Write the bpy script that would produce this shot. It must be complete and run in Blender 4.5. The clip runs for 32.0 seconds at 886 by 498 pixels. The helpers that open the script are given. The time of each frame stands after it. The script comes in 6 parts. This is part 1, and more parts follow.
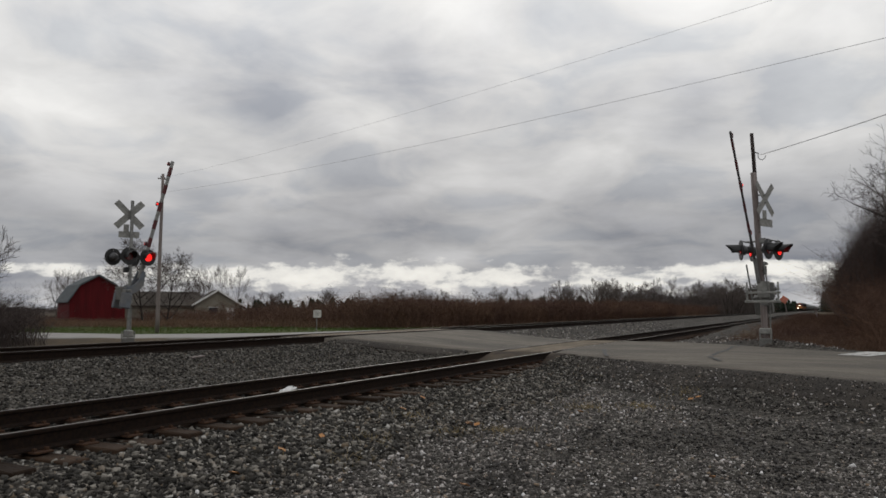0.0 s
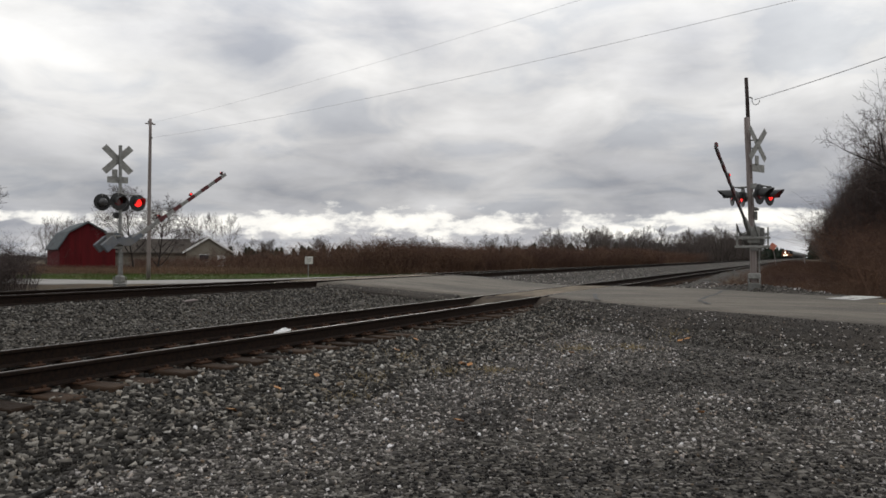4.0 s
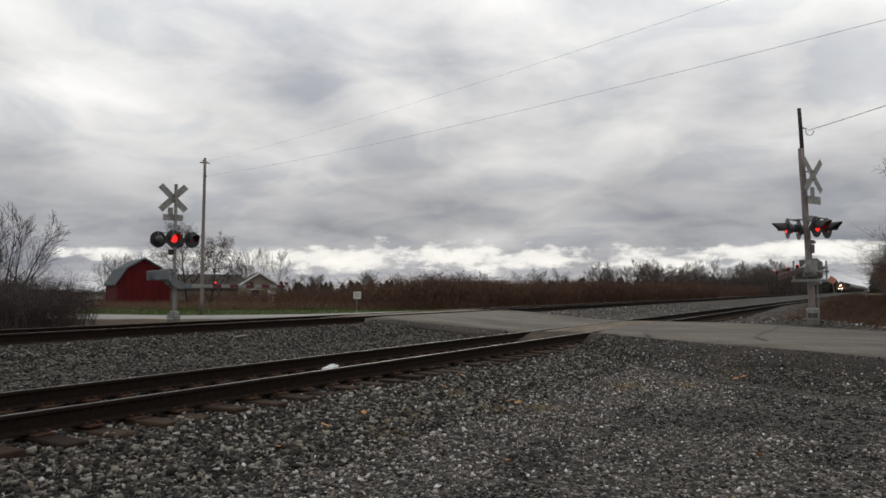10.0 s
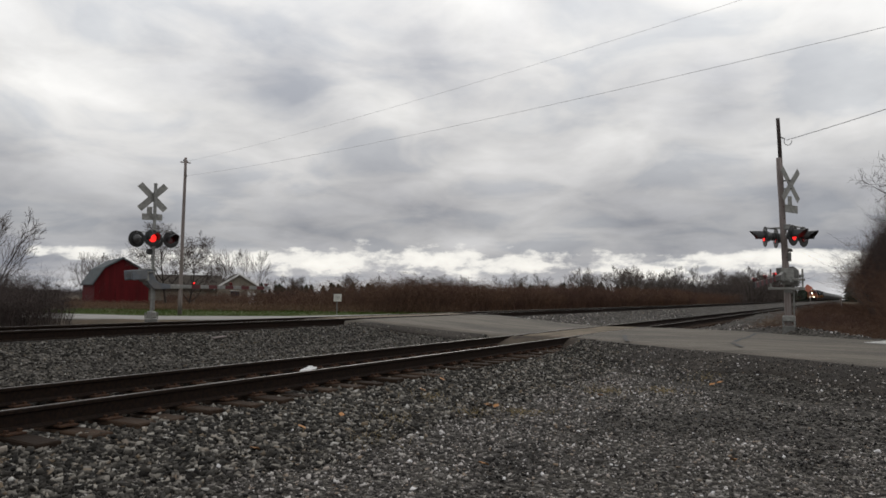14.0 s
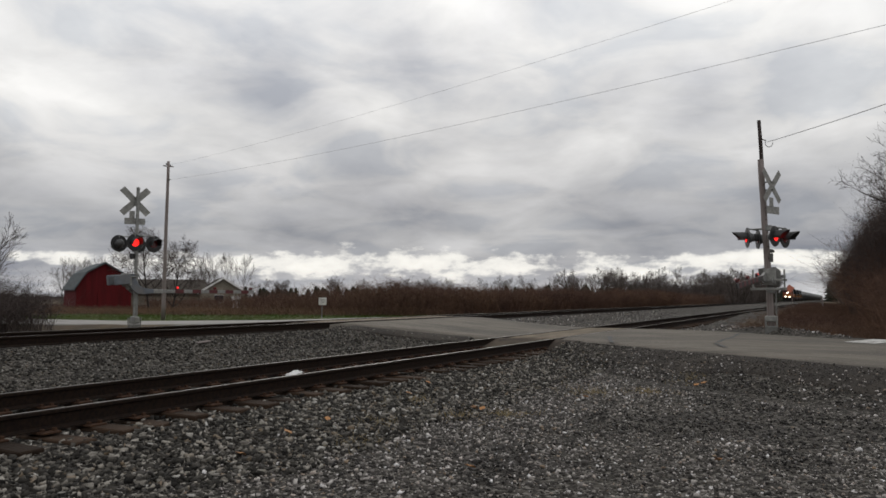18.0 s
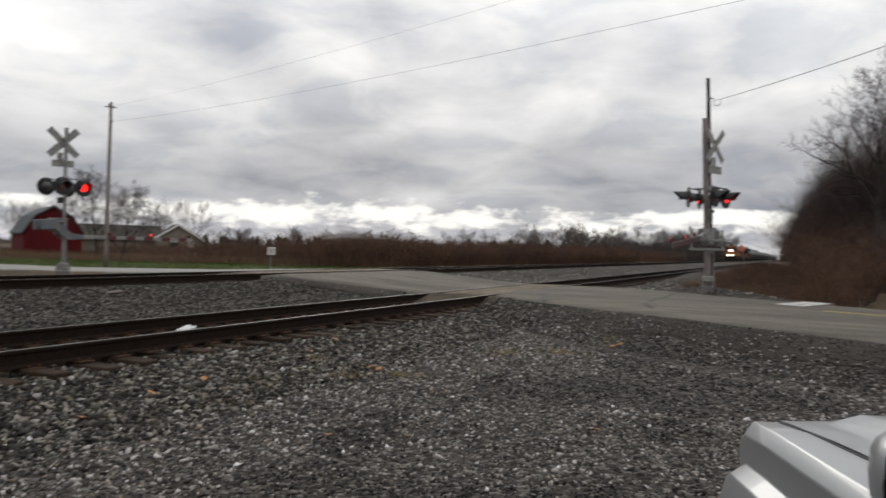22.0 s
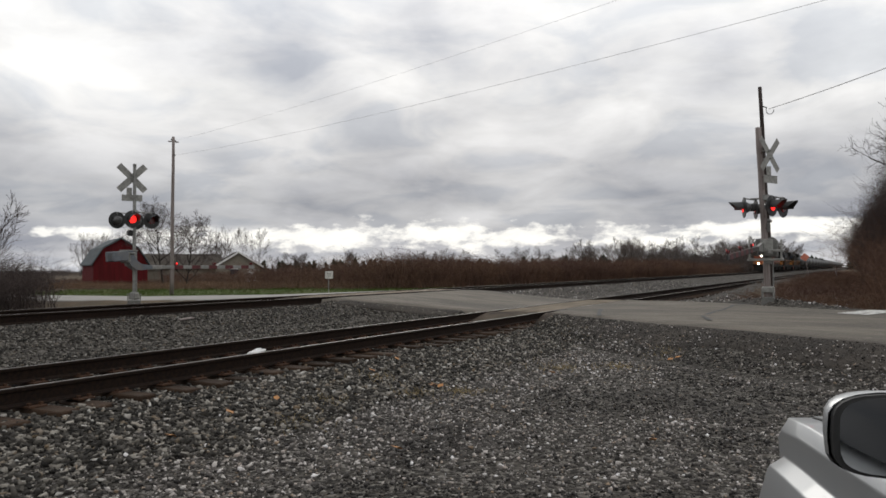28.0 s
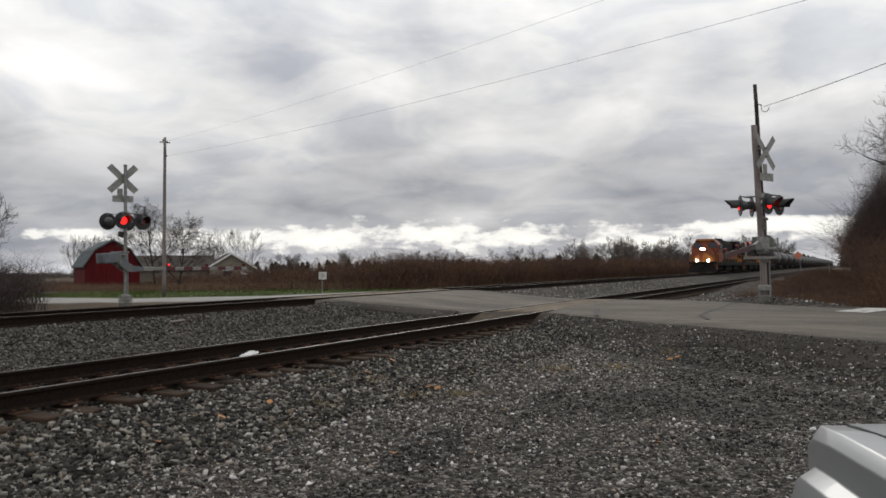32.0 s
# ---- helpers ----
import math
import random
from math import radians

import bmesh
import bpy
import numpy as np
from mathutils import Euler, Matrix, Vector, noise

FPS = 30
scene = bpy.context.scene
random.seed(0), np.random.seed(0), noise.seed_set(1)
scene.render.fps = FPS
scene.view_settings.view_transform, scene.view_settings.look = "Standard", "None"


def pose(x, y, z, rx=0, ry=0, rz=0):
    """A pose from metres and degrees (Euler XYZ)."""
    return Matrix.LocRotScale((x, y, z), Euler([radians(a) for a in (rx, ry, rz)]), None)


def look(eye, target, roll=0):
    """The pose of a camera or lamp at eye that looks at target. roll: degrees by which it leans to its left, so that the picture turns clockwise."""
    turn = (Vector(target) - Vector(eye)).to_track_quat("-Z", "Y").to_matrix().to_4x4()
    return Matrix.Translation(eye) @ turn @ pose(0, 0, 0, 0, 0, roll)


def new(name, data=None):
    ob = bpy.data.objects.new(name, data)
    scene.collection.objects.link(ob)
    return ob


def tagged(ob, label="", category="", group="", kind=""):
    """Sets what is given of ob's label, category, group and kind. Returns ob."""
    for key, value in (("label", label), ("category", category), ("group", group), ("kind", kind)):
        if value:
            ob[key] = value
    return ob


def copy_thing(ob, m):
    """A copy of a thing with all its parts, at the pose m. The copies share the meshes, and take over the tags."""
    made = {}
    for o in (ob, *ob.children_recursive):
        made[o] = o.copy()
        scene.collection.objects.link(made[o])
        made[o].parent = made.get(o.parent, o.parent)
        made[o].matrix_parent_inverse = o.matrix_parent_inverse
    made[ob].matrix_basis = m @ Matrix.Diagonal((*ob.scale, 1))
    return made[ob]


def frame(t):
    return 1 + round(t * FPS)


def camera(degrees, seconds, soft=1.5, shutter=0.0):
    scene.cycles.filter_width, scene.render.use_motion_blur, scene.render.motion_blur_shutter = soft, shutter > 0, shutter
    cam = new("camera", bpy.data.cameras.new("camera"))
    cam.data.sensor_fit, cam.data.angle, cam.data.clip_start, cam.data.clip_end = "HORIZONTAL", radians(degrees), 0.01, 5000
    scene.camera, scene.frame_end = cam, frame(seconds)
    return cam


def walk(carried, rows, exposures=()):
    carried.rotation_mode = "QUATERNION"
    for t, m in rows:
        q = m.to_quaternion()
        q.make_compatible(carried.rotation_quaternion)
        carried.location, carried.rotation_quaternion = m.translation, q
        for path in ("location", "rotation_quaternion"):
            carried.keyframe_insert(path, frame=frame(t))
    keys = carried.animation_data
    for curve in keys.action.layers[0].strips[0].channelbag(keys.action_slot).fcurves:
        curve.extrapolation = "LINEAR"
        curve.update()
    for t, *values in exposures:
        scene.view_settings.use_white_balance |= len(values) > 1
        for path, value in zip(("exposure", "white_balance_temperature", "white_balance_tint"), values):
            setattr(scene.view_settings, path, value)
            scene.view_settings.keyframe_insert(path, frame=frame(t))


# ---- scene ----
cam = camera(61.4, 32.0, soft=1.6, shutter=0.5)
# seconds, eye, yaw to the left of +y, pitch up, lean
PATH = [
    (0, 0.088, -0.871, 1.462, 27.44, 4.61, 0.03),
    (0.5, 0.061, -0.882, 1.446, 27.15, 4.20, 0.14),
    (1, 0.061, -0.883, 1.429, 27.05, 3.26, 0.48),
    (1.5, 0.075, -0.894, 1.420, 27.04, 3.13, 0.10),
    (2, 0.087, -0.909, 1.377, 26.31, 2.75, 0.07),
    (2.5, 0.071, -0.916, 1.398, 26.73, 1.75, 0.13),
    (3, 0.069, -0.890, 1.400, 27.19, 1.43, -0.03),
    (3.5, 0.069, -0.876, 1.397, 27.10, 1.05, 0.02),
    (4, 0.054, -0.872, 1.389, 26.74, 0.60, 0.02),
    (4.5, 0.057, -0.850, 1.401, 26.48, 0.12, -0.13),
    (6.5, 0.065, -0.866, 1.413, 25.83, 0.50, -0.45),
    (7, 0.076, -0.877, 1.421, 25.82, 0.79, -0.64),
    (7.5, 0.062, -0.879, 1.422, 27.23, 2.52, -0.30),
    (8, 0.065, -0.874, 1.417, 30.24, 4.20, -0.60),
    (8.5, 0.057, -0.870, 1.417, 30.90, 4.42, -0.46),
    (9, 0.034, -0.874, 1.418, 30.47, 4.33, -0.12),
    (9.5, 0.042, -0.862, 1.408, 30.59, 3.40, -0.19),
    (10, 0.054, -0.854, 1.412, 30.39, 3.24, -0.12),
    (10.5, 0.053, -0.853, 1.424, 30.13, 3.14, 0.17),
    (11, 0.064, -0.854, 1.418, 30.27, 3.21, 0.22),
    (11.5, 0.075, -0.857, 1.412, 30.03, 3.34, 0.34),
    (12, 0.076, -0.848, 1.399, 29.97, 3.51, 0.38),
    (12.5, 0.070, -0.852, 1.399, 29.50, 3.62, 0.41),
    (13, 0.073, -0.845, 1.397, 29.16, 3.62, 0.34),
    (13.5, 0.069, -0.851, 1.402, 28.95, 3.53, 0.63),
    (14, 0.070, -0.847, 1.400, 28.98, 3.54, 0.58),
    (14.5, 0.071, -0.856, 1.400, 28.90, 3.55, 0.64),
    (16.5, 0.077, -0.861, 1.407, 28.13, 3.77, 0.30),
    (17, 0.071, -0.856, 1.397, 27.99, 3.85, 0.35),
    (17.5, 0.075, -0.853, 1.399, 27.93, 3.78, 0.26),
    (18, 0.069, -0.858, 1.404, 27.82, 3.75, 0.16),
    (18.5, 0.075, -0.844, 1.410, 27.67, 3.66, 0.16),
    (19, 0.074, -0.856, 1.407, 27.46, 3.55, 0.28),
    (19.5, 0.122, -0.834, 1.425, 26.72, 1.19, -1.15),
    (20, 0.303, -0.692, 1.433, 27.96, 1.78, 0.18),
    (20.5, 0.436, -0.507, 1.421, 29.83, 1.06, -0.51),
    (21, 0.392, -0.222, 1.423, 25.17, 0.60, 0.12),
    (21.5, 0.379, -0.067, 1.441, 20.20, 0.59, -0.09),
    (22, 0.572, -0.048, 1.462, 25.11, 0.12, 1.45),
    (22.5, 0.640, -0.035, 1.465, 29.90, -0.50, 0.79),
    (23, 0.656, -0.194, 1.453, 31.31, -0.30, -0.38),
    (23.5, 0.657, -0.356, 1.472, 30.48, 0.37, -0.06),
    (24, 0.652, -0.402, 1.481, 29.19, 1.75, 0.45),
    (24.5, 0.668, -0.412, 1.479, 29.45, 2.08, 0.01),
    (26.5, 0.683, -0.362, 1.467, 29.42, 1.70, -0.21),
    (27, 0.693, -0.368, 1.476, 29.40, 1.21, -0.35),
    (27.5, 0.697, -0.371, 1.476, 29.24, 1.32, -0.50),
    (28, 0.701, -0.365, 1.473, 29.25, 1.56, -0.38),
    (28.5, 0.688, -0.359, 1.475, 29.79, 1.71, -0.24),
    (29, 0.653, -0.258, 1.473, 29.32, 1.61, -0.19),
    (29.5, 0.632, -0.182, 1.481, 29.49, 2.56, -0.06),
    (30, 0.604, -0.189, 1.469, 28.80, 1.79, -0.80),
    (30.5, 0.571, -0.209, 1.465, 28.75, 1.53, 0.43),
    (31, 0.566, -0.209, 1.464, 29.06, 1.41, 0.27),
    (31.5, 0.572, -0.208, 1.468, 28.77, 1.26, 0.90),
    (32, 0.575, -0.213, 1.468, 28.75, 1.57, -0.69),
]


def eye_pose(x, y, z, yaw, pitch, lean):
    return pose(x, y, z, 90 + pitch, 0, yaw) @ pose(0, 0, 0, 0, 0, lean)


walk(cam, [(t, eye_pose(*row)) for t, *row in PATH], exposures=[(0, -0.28), (2, -0.15), (4, 0.06), (5.5, 0.14), (7, 0.18), (8, 0.0), (9, -0.08), (13, -0.11), (19, -0.12), (21, 0.11), (28, 0.13), (32, 0.06)])

# ---- sky and light ----
world = bpy.data.worlds.new("overcast_sky")
scene.world = world
world.use_nodes = True
wn, wl = world.node_tree.nodes, world.node_tree.links
wn.clear()


def wnode(kind, **inputs):
    n = wn.new(kind)
    for k, v in inputs.items():
        n.inputs[k.replace("_", " ")].default_value = v
    return n


def wmath(op, a, b=None):
    n = wn.new("ShaderNodeMath")
    n.operation = op
    for i, v in enumerate((a, b)):
        if v is None:
            continue
        if isinstance(v, (int, float)):
            n.inputs[i].default_value = v
        else:
            wl.new(v, n.inputs[i])
    return n.outputs[0]


def wramp(value, stops):
    n = wn.new("ShaderNodeValToRGB")
    n.color_ramp.elements[0].position, n.color_ramp.elements[1].position = stops[0][0], stops[-1][0]
    for p, _ in stops[1:-1]:
        n.color_ramp.elements.new(p)
    for e, (p, c) in zip(n.color_ramp.elements, stops):
        e.color = (*c, 1)
    wl.new(value, n.inputs[0])
    return n.outputs[0]


def wmix(fac, a, b):
    n = wn.new("ShaderNodeMix")
    n.data_type = "RGBA"
    for i, v in ((0, fac), (6, a), (7, b)):
        if isinstance(v, (int, float)):
            n.inputs[i].default_value = v
        elif isinstance(v, tuple):
            n.inputs[i].default_value = (*v, 1)
        else:
            wl.new(v, n.inputs[i])
    return n.outputs[2]


coord = wn.new("ShaderNodeTexCoord")
sep = wn.new("ShaderNodeSeparateXYZ")
wl.new(coord.outputs["Generated"], sep.inputs[0])
up = wmath("MAXIMUM", sep.outputs[2], 0.0)
deck = wmath("ADD", up, 0.30)
comb = wn.new("ShaderNodeCombineXYZ")
wl.new(wmath("DIVIDE", sep.outputs[0], deck), comb.inputs[0])
wl.new(wmath("DIVIDE", sep.outputs[1], deck), comb.inputs[1])


def cloud(scale, detail, rough, offset, warp=0.0):
    m = wn.new("ShaderNodeMapping")
    m.inputs["Location"].default_value = offset
    wl.new(comb.outputs[0], m.inputs[0])
    n = wnode("ShaderNodeTexNoise", Scale=scale, Detail=detail, Roughness=rough, Distortion=warp)
    wl.new(m.outputs[0], n.inputs["Vector"])
    return n.outputs["Fac"]


big = cloud(1.25, 2, 0.45, (6.1, 4.2, 0), 0.0)
small = cloud(3.0, 7, 0.56, (8.4, 5.2, 0), 0.12)
mass = wmath("ADD", wmath("MULTIPLY", big, 0.68), wmath("MULTIPLY", small, 0.32))
clouds = wramp(mass, [(0.38, (0.453, 0.461, 0.488)), (0.45, (0.595, 0.595, 0.602)), (0.53, (0.714, 0.709, 0.70)), (0.61, (0.855, 0.845, 0.826))])
# the deck darkens towards the horizon and breaks up in a bright band low down
low = wramp(up, [(0.0, (0.82, 0.83, 0.87)), (0.08, (0.655, 0.665, 0.695)), (0.14, (0.745, 0.75, 0.775)), (0.24, (1.13, 1.13, 1.13)), (0.36, (1.42, 1.42, 1.415))])
mul = wn.new("ShaderNodeMix")
mul.data_type, mul.blend_type = "RGBA", "MULTIPLY"
mul.inputs[0].default_value = 1.0
wl.new(clouds, mul.inputs[6])
# long flat-bottomed streaks of blue-grey near the horizon
flat = wmath("ADD", up, 0.2)
comb2 = wn.new("ShaderNodeCombineXYZ")
wl.new(wmath("DIVIDE", sep.outputs[0], flat), comb2.inputs[0])
wl.new(wmath("DIVIDE", sep.outputs[1], flat), comb2.inputs[1])
rolls = wnode("ShaderNodeTexNoise", Scale=2.6, Detail=5, Roughness=0.5, Distortion=0.5)
wl.new(comb2.outputs[0], rolls.inputs["Vector"])
streaks = wramp(rolls.outputs["Fac"], [(0.38, (0.82, 0.845, 0.885)), (0.50, (1.0, 1.0, 1.0)), (0.62, (1.10, 1.10, 1.10))])
mul2 = wn.new("ShaderNodeMix")
mul2.data_type, mul2.blend_type = "RGBA", "MULTIPLY"
mul2.inputs[0].default_value = 1.0
wl.new(low, mul.inputs[7])
wl.new(mul.outputs[2], mul2.inputs[6])
wl.new(streaks, mul2.inputs[7])
def banked(scale, detail, rough):
    m = wn.new("ShaderNodeMapping")
    m.inputs["Scale"].default_value = scale
    wl.new(coord.outputs["Generated"], m.inputs[0])
    n = wnode("ShaderNodeTexNoise", Scale=1.0, Detail=detail, Roughness=rough, Distortion=0.0)
    wl.new(m.outputs[0], n.inputs["Vector"])
    return n.outputs["Fac"]


# heaped cloud tops against the open strip: long gaps with finely billowed edges
gaps = wmath("ADD", wmath("MULTIPLY", banked((7.0, 7.0, 34.0), 3, 0.5), 0.62), wmath("MULTIPLY", banked((34.0, 34.0, 70.0), 6, 0.6), 0.38))
band = wramp(up, [(0.0, (0.0, 0.0, 0.0)), (0.018, (0.03, 0.03, 0.03)), (0.032, (0.14, 0.14, 0.14)), (0.042, (0.165, 0.165, 0.165)), (0.053, (0.15, 0.15, 0.15)), (0.063, (0.05, 0.05, 0.05)), (0.074, (0.0, 0.0, 0.0))])
west = wramp(wmath("MULTIPLY", sep.outputs[0], -1.0), [(0.60, (0, 0, 0)), (0.74, (0.045, 0.045, 0.045)), (0.90, (0.105, 0.105, 0.105))])
calm = wmath("ADD", wmath("MULTIPLY", gaps, 0.75), 0.125)
opened = wramp(wmath("SUBTRACT", wmath("ADD", calm, band), west), [(0.59, (0, 0, 0)), (0.645, (0.75, 0.75, 0.75)), (0.72, (1, 1, 1))])
below = wramp(up, [(0.066, (1, 1, 1)), (0.082, (0, 0, 0))])
breaks = wmix(wmath("MULTIPLY", opened, below), mul2.outputs[2], (1.05, 1.03, 0.97))
sky = wn.new("ShaderNodeTexSky")
sky.sky_type, sky.sun_disc = "NISHITA", False
sky.sun_elevation, sky.sun_rotation = radians(24), radians(-28)
total = wn.new("ShaderNodeMix")
total.data_type, total.blend_type = "RGBA", "ADD"
total.inputs[0].default_value = 0.0012
wl.new(breaks, total.inputs[6])
wl.new(sky.outputs[0], total.inputs[7])
back = wn.new("ShaderNodeBackground")
back.inputs["Strength"].default_value = 1.0
wl.new(total.outputs[2], back.inputs[0])
wout = wn.new("ShaderNodeOutputWorld")
wl.new(back.outputs[0], wout.inputs[0])

sun = new("sun", bpy.data.lights.new("sun", "SUN"))
sun.data.energy, sun.data.angle, sun.data.color = 0.5, radians(25), (1.0, 0.96, 0.9)
sun.matrix_basis = look((0, 0, 60), (30, -52, 33))
scene.view_settings.exposure = 0.0

# ---- materials ----
def material(name, base, rough=0.8, metal=0.0, second=None, scale=6.0, mix=(0.35, 0.65), third=None, scale3=0.7, bump=0.0, bump_scale=60.0,
             speck=0.0, emit=None, strength=0.0, object_random=0.0, stretch=(1, 1, 1), coat=0.0, island=0.0, space="Object"):
    """A procedural surface: a base colour, patches of a second and third colour at two scales, fine relief."""
    m = bpy.data.materials.new(name)
    m.use_nodes = True
    nt = m.node_tree
    nodes, links = nt.nodes, nt.links
    b = nodes["Principled BSDF"]
    b.inputs["Roughness"].default_value, b.inputs["Metallic"].default_value = rough, metal
    b.inputs["Coat Weight"].default_value = coat
    b.inputs["Specular IOR Level"].default_value = 0.12 if rough >= 0.85 else 0.5
    b.inputs["Base Color"].default_value = (*base, 1)
    tc = nodes.new("ShaderNodeTexCoord")
    mp = nodes.new("ShaderNodeMapping")
    mp.inputs["Scale"].default_value = stretch
    links.new(tc.outputs[space], mp.inputs[0])

    def noise_of(s, detail=5):
        n = nodes.new("ShaderNodeTexNoise")
        n.inputs["Scale"].default_value, n.inputs["Detail"].default_value = s, detail
        links.new(mp.outputs[0], n.inputs["Vector"])
        return n.outputs["Fac"]

    def blend(a, c, fac, lo, hi, most=1.0):
        r = nodes.new("ShaderNodeMapRange")
        r.inputs["From Min"].default_value, r.inputs["From Max"].default_value, r.inputs["To Max"].default_value = lo, hi, most
        links.new(fac, r.inputs["Value"])
        x = nodes.new("ShaderNodeMix")
        x.data_type = "RGBA"
        links.new(r.outputs[0], x.inputs[0])
        if isinstance(a, tuple):
            x.inputs[6].default_value = (*a, 1)
        else:
            links.new(a, x.inputs[6])
        x.inputs[7].default_value = (*c, 1)
        return x.outputs[2]

    col = base
    if second:
        col = blend(col, second, noise_of(scale), *mix)
    if third:
        col = blend(col, third, noise_of(scale3, 3), 0.45, 0.7, 0.8)
    if speck:
        col = blend(col, tuple(min(1, 2.2 * c + 0.05) for c in base), noise_of(scale * 9, 2), 0.6, 0.72, speck)
    if object_random or island:
        h = nodes.new("ShaderNodeHueSaturation")
        rnd = nodes.new("ShaderNodeObjectInfo").outputs["Random"] if object_random else nodes.new("ShaderNodeNewGeometry").outputs["Random Per Island"]
        r = nodes.new("ShaderNodeMapRange")
        amount = object_random or island
        r.inputs["To Min"].default_value, r.inputs["To Max"].default_value = 1 - amount, 1 + amount
        links.new(rnd, r.inputs["Value"])
        links.new(r.outputs[0], h.inputs["Value"])
        if isinstance(col, tuple):
            h.inputs["Color"].default_value = (*col, 1)
        else:
            links.new(col, h.inputs["Color"])
        col = h.outputs[0]
    if not isinstance(col, tuple):
        links.new(col, b.inputs["Base Color"])
    if bump:
        bp = nodes.new("ShaderNodeBump")
        bp.inputs["Strength"].default_value, bp.inputs["Distance"].default_value = bump, 0.02
        links.new(noise_of(bump_scale, 6), bp.inputs["Height"])
        links.new(bp.outputs[0], b.inputs["Normal"])
    if emit:
        b.inputs["Emission Color"].default_value = (*emit, 1)
        b.inputs["Emission Strength"].default_value = strength
    return m


def gravel_material():
    """Crushed stone: cells of many greys, darkened to stand for shade between the loose stones, dusted and stained in
    large patches.
    """
    m = bpy.data.materials.new("crushed_stone")
    m.use_nodes = True
    nodes, links = m.node_tree.nodes, m.node_tree.links
    b = nodes["Principled BSDF"]
    b.inputs["Roughness"].default_value, b.inputs["Specular IOR Level"].default_value = 0.9, 0.1
    tc = nodes.new("ShaderNodeTexCoord")
    v = nodes.new("ShaderNodeTexVoronoi")
    v.inputs["Scale"].default_value = 26
    links.new(tc.outputs["Object"], v.inputs["Vector"])
    sepc = nodes.new("ShaderNodeSeparateColor")
    links.new(v.outputs["Color"], sepc.inputs[0])
    r = nodes.new("ShaderNodeValToRGB")
    stops = [(0.0, (0.019, 0.017, 0.015)), (0.4, (0.043, 0.039, 0.034)), (0.75, (0.088, 0.079, 0.068)), (1.0, (0.20, 0.188, 0.17))]
    for p, _ in stops[1:-1]:
        r.color_ramp.elements.new(p)
    for e, (p, c) in zip(r.color_ramp.elements, stops):
        e.color = (*c, 1)
    links.new(sepc.outputs[0], r.inputs[0])
    n = nodes.new("ShaderNodeTexNoise")
    n.inputs["Scale"].default_value, n.inputs["Detail"].default_value = 0.45, 5
    links.new(tc.outputs["Object"], n.inputs["Vector"])
    mr = nodes.new("ShaderNodeMapRange")
    mr.inputs["From Min"].default_value, mr.inputs["From Max"].default_value, mr.inputs["To Max"].default_value = 0.5, 0.66, 0.7
    links.new(n.outputs["Fac"], mr.inputs["Value"])
    x = nodes.new("ShaderNodeMix")
    x.data_type = "RGBA"
    links.new(mr.outputs[0], x.inputs[0])
    links.new(r.outputs[0], x.inputs[6])
    x.inputs[7].default_value = (0.036, 0.033, 0.031, 1)
    links.new(x.outputs[2], b.inputs["Base Color"])
    bp = nodes.new("ShaderNodeBump")
    bp.inputs["Strength"].default_value, bp.inputs["Distance"].default_value, bp.invert = 1.0, 0.03, True
    links.new(v.outputs["Distance"], bp.inputs["Height"])
    links.new(bp.outputs[0], b.inputs["Normal"])
    return m


def stone_material(name, k=1.0, blue=1.0, pale=1.0):
    """Single stones, each with its own grey; a few pale, a few brown."""
    m = bpy.data.materials.new(name)
    m.use_nodes = True
    nodes, links = m.node_tree.nodes, m.node_tree.links
    b = nodes["Principled BSDF"]
    b.inputs["Roughness"].default_value, b.inputs["Specular IOR Level"].default_value = 0.85, 0.2
    r = nodes.new("ShaderNodeValToRGB")
    stops = [(0.0, (0.023, 0.021, 0.019)), (0.38, (0.066, 0.060, 0.052)), (0.62, (0.122, 0.111, 0.096)), (0.8, (0.237, 0.218, 0.189)), (0.88, (0.412, 0.385, 0.339)), (0.93, (0.185, 0.135, 0.086)), (1.0, (0.60, 0.585, 0.55))]
    r.color_ramp.elements[0].position, r.color_ramp.elements[1].position = 0.0, 1.0
    for p, _ in stops[1:-1]:
        r.color_ramp.elements.new(p)
    for e, (p, c) in zip(r.color_ramp.elements, stops):
        e.color = (*(k * v * (pale if p > 0.7 else 1.0) * (blue if n == 2 else 1.0) for n, v in enumerate(c)), 1)
    links.new(nodes.new("ShaderNodeNewGeometry").outputs["Random Per Island"], r.inputs[0])
    tc = nodes.new("ShaderNodeTexCoord")
    n = nodes.new("ShaderNodeTexNoise")
    n.inputs["Scale"].default_value, n.inputs["Detail"].default_value = 60, 4
    links.new(tc.outputs["Object"], n.inputs["Vector"])
    mr = nodes.new("ShaderNodeMapRange")
    mr.inputs["To Min"].default_value, mr.inputs["To Max"].default_value = 0.7, 1.3
    links.new(n.outputs["Fac"], mr.inputs["Value"])
    h = nodes.new("ShaderNodeHueSaturation")
    links.new(mr.outputs[0], h.inputs["Value"])
    links.new(r.outputs[0], h.inputs["Color"])
    links.new(h.outputs[0], b.inputs["Base Color"])
    return m


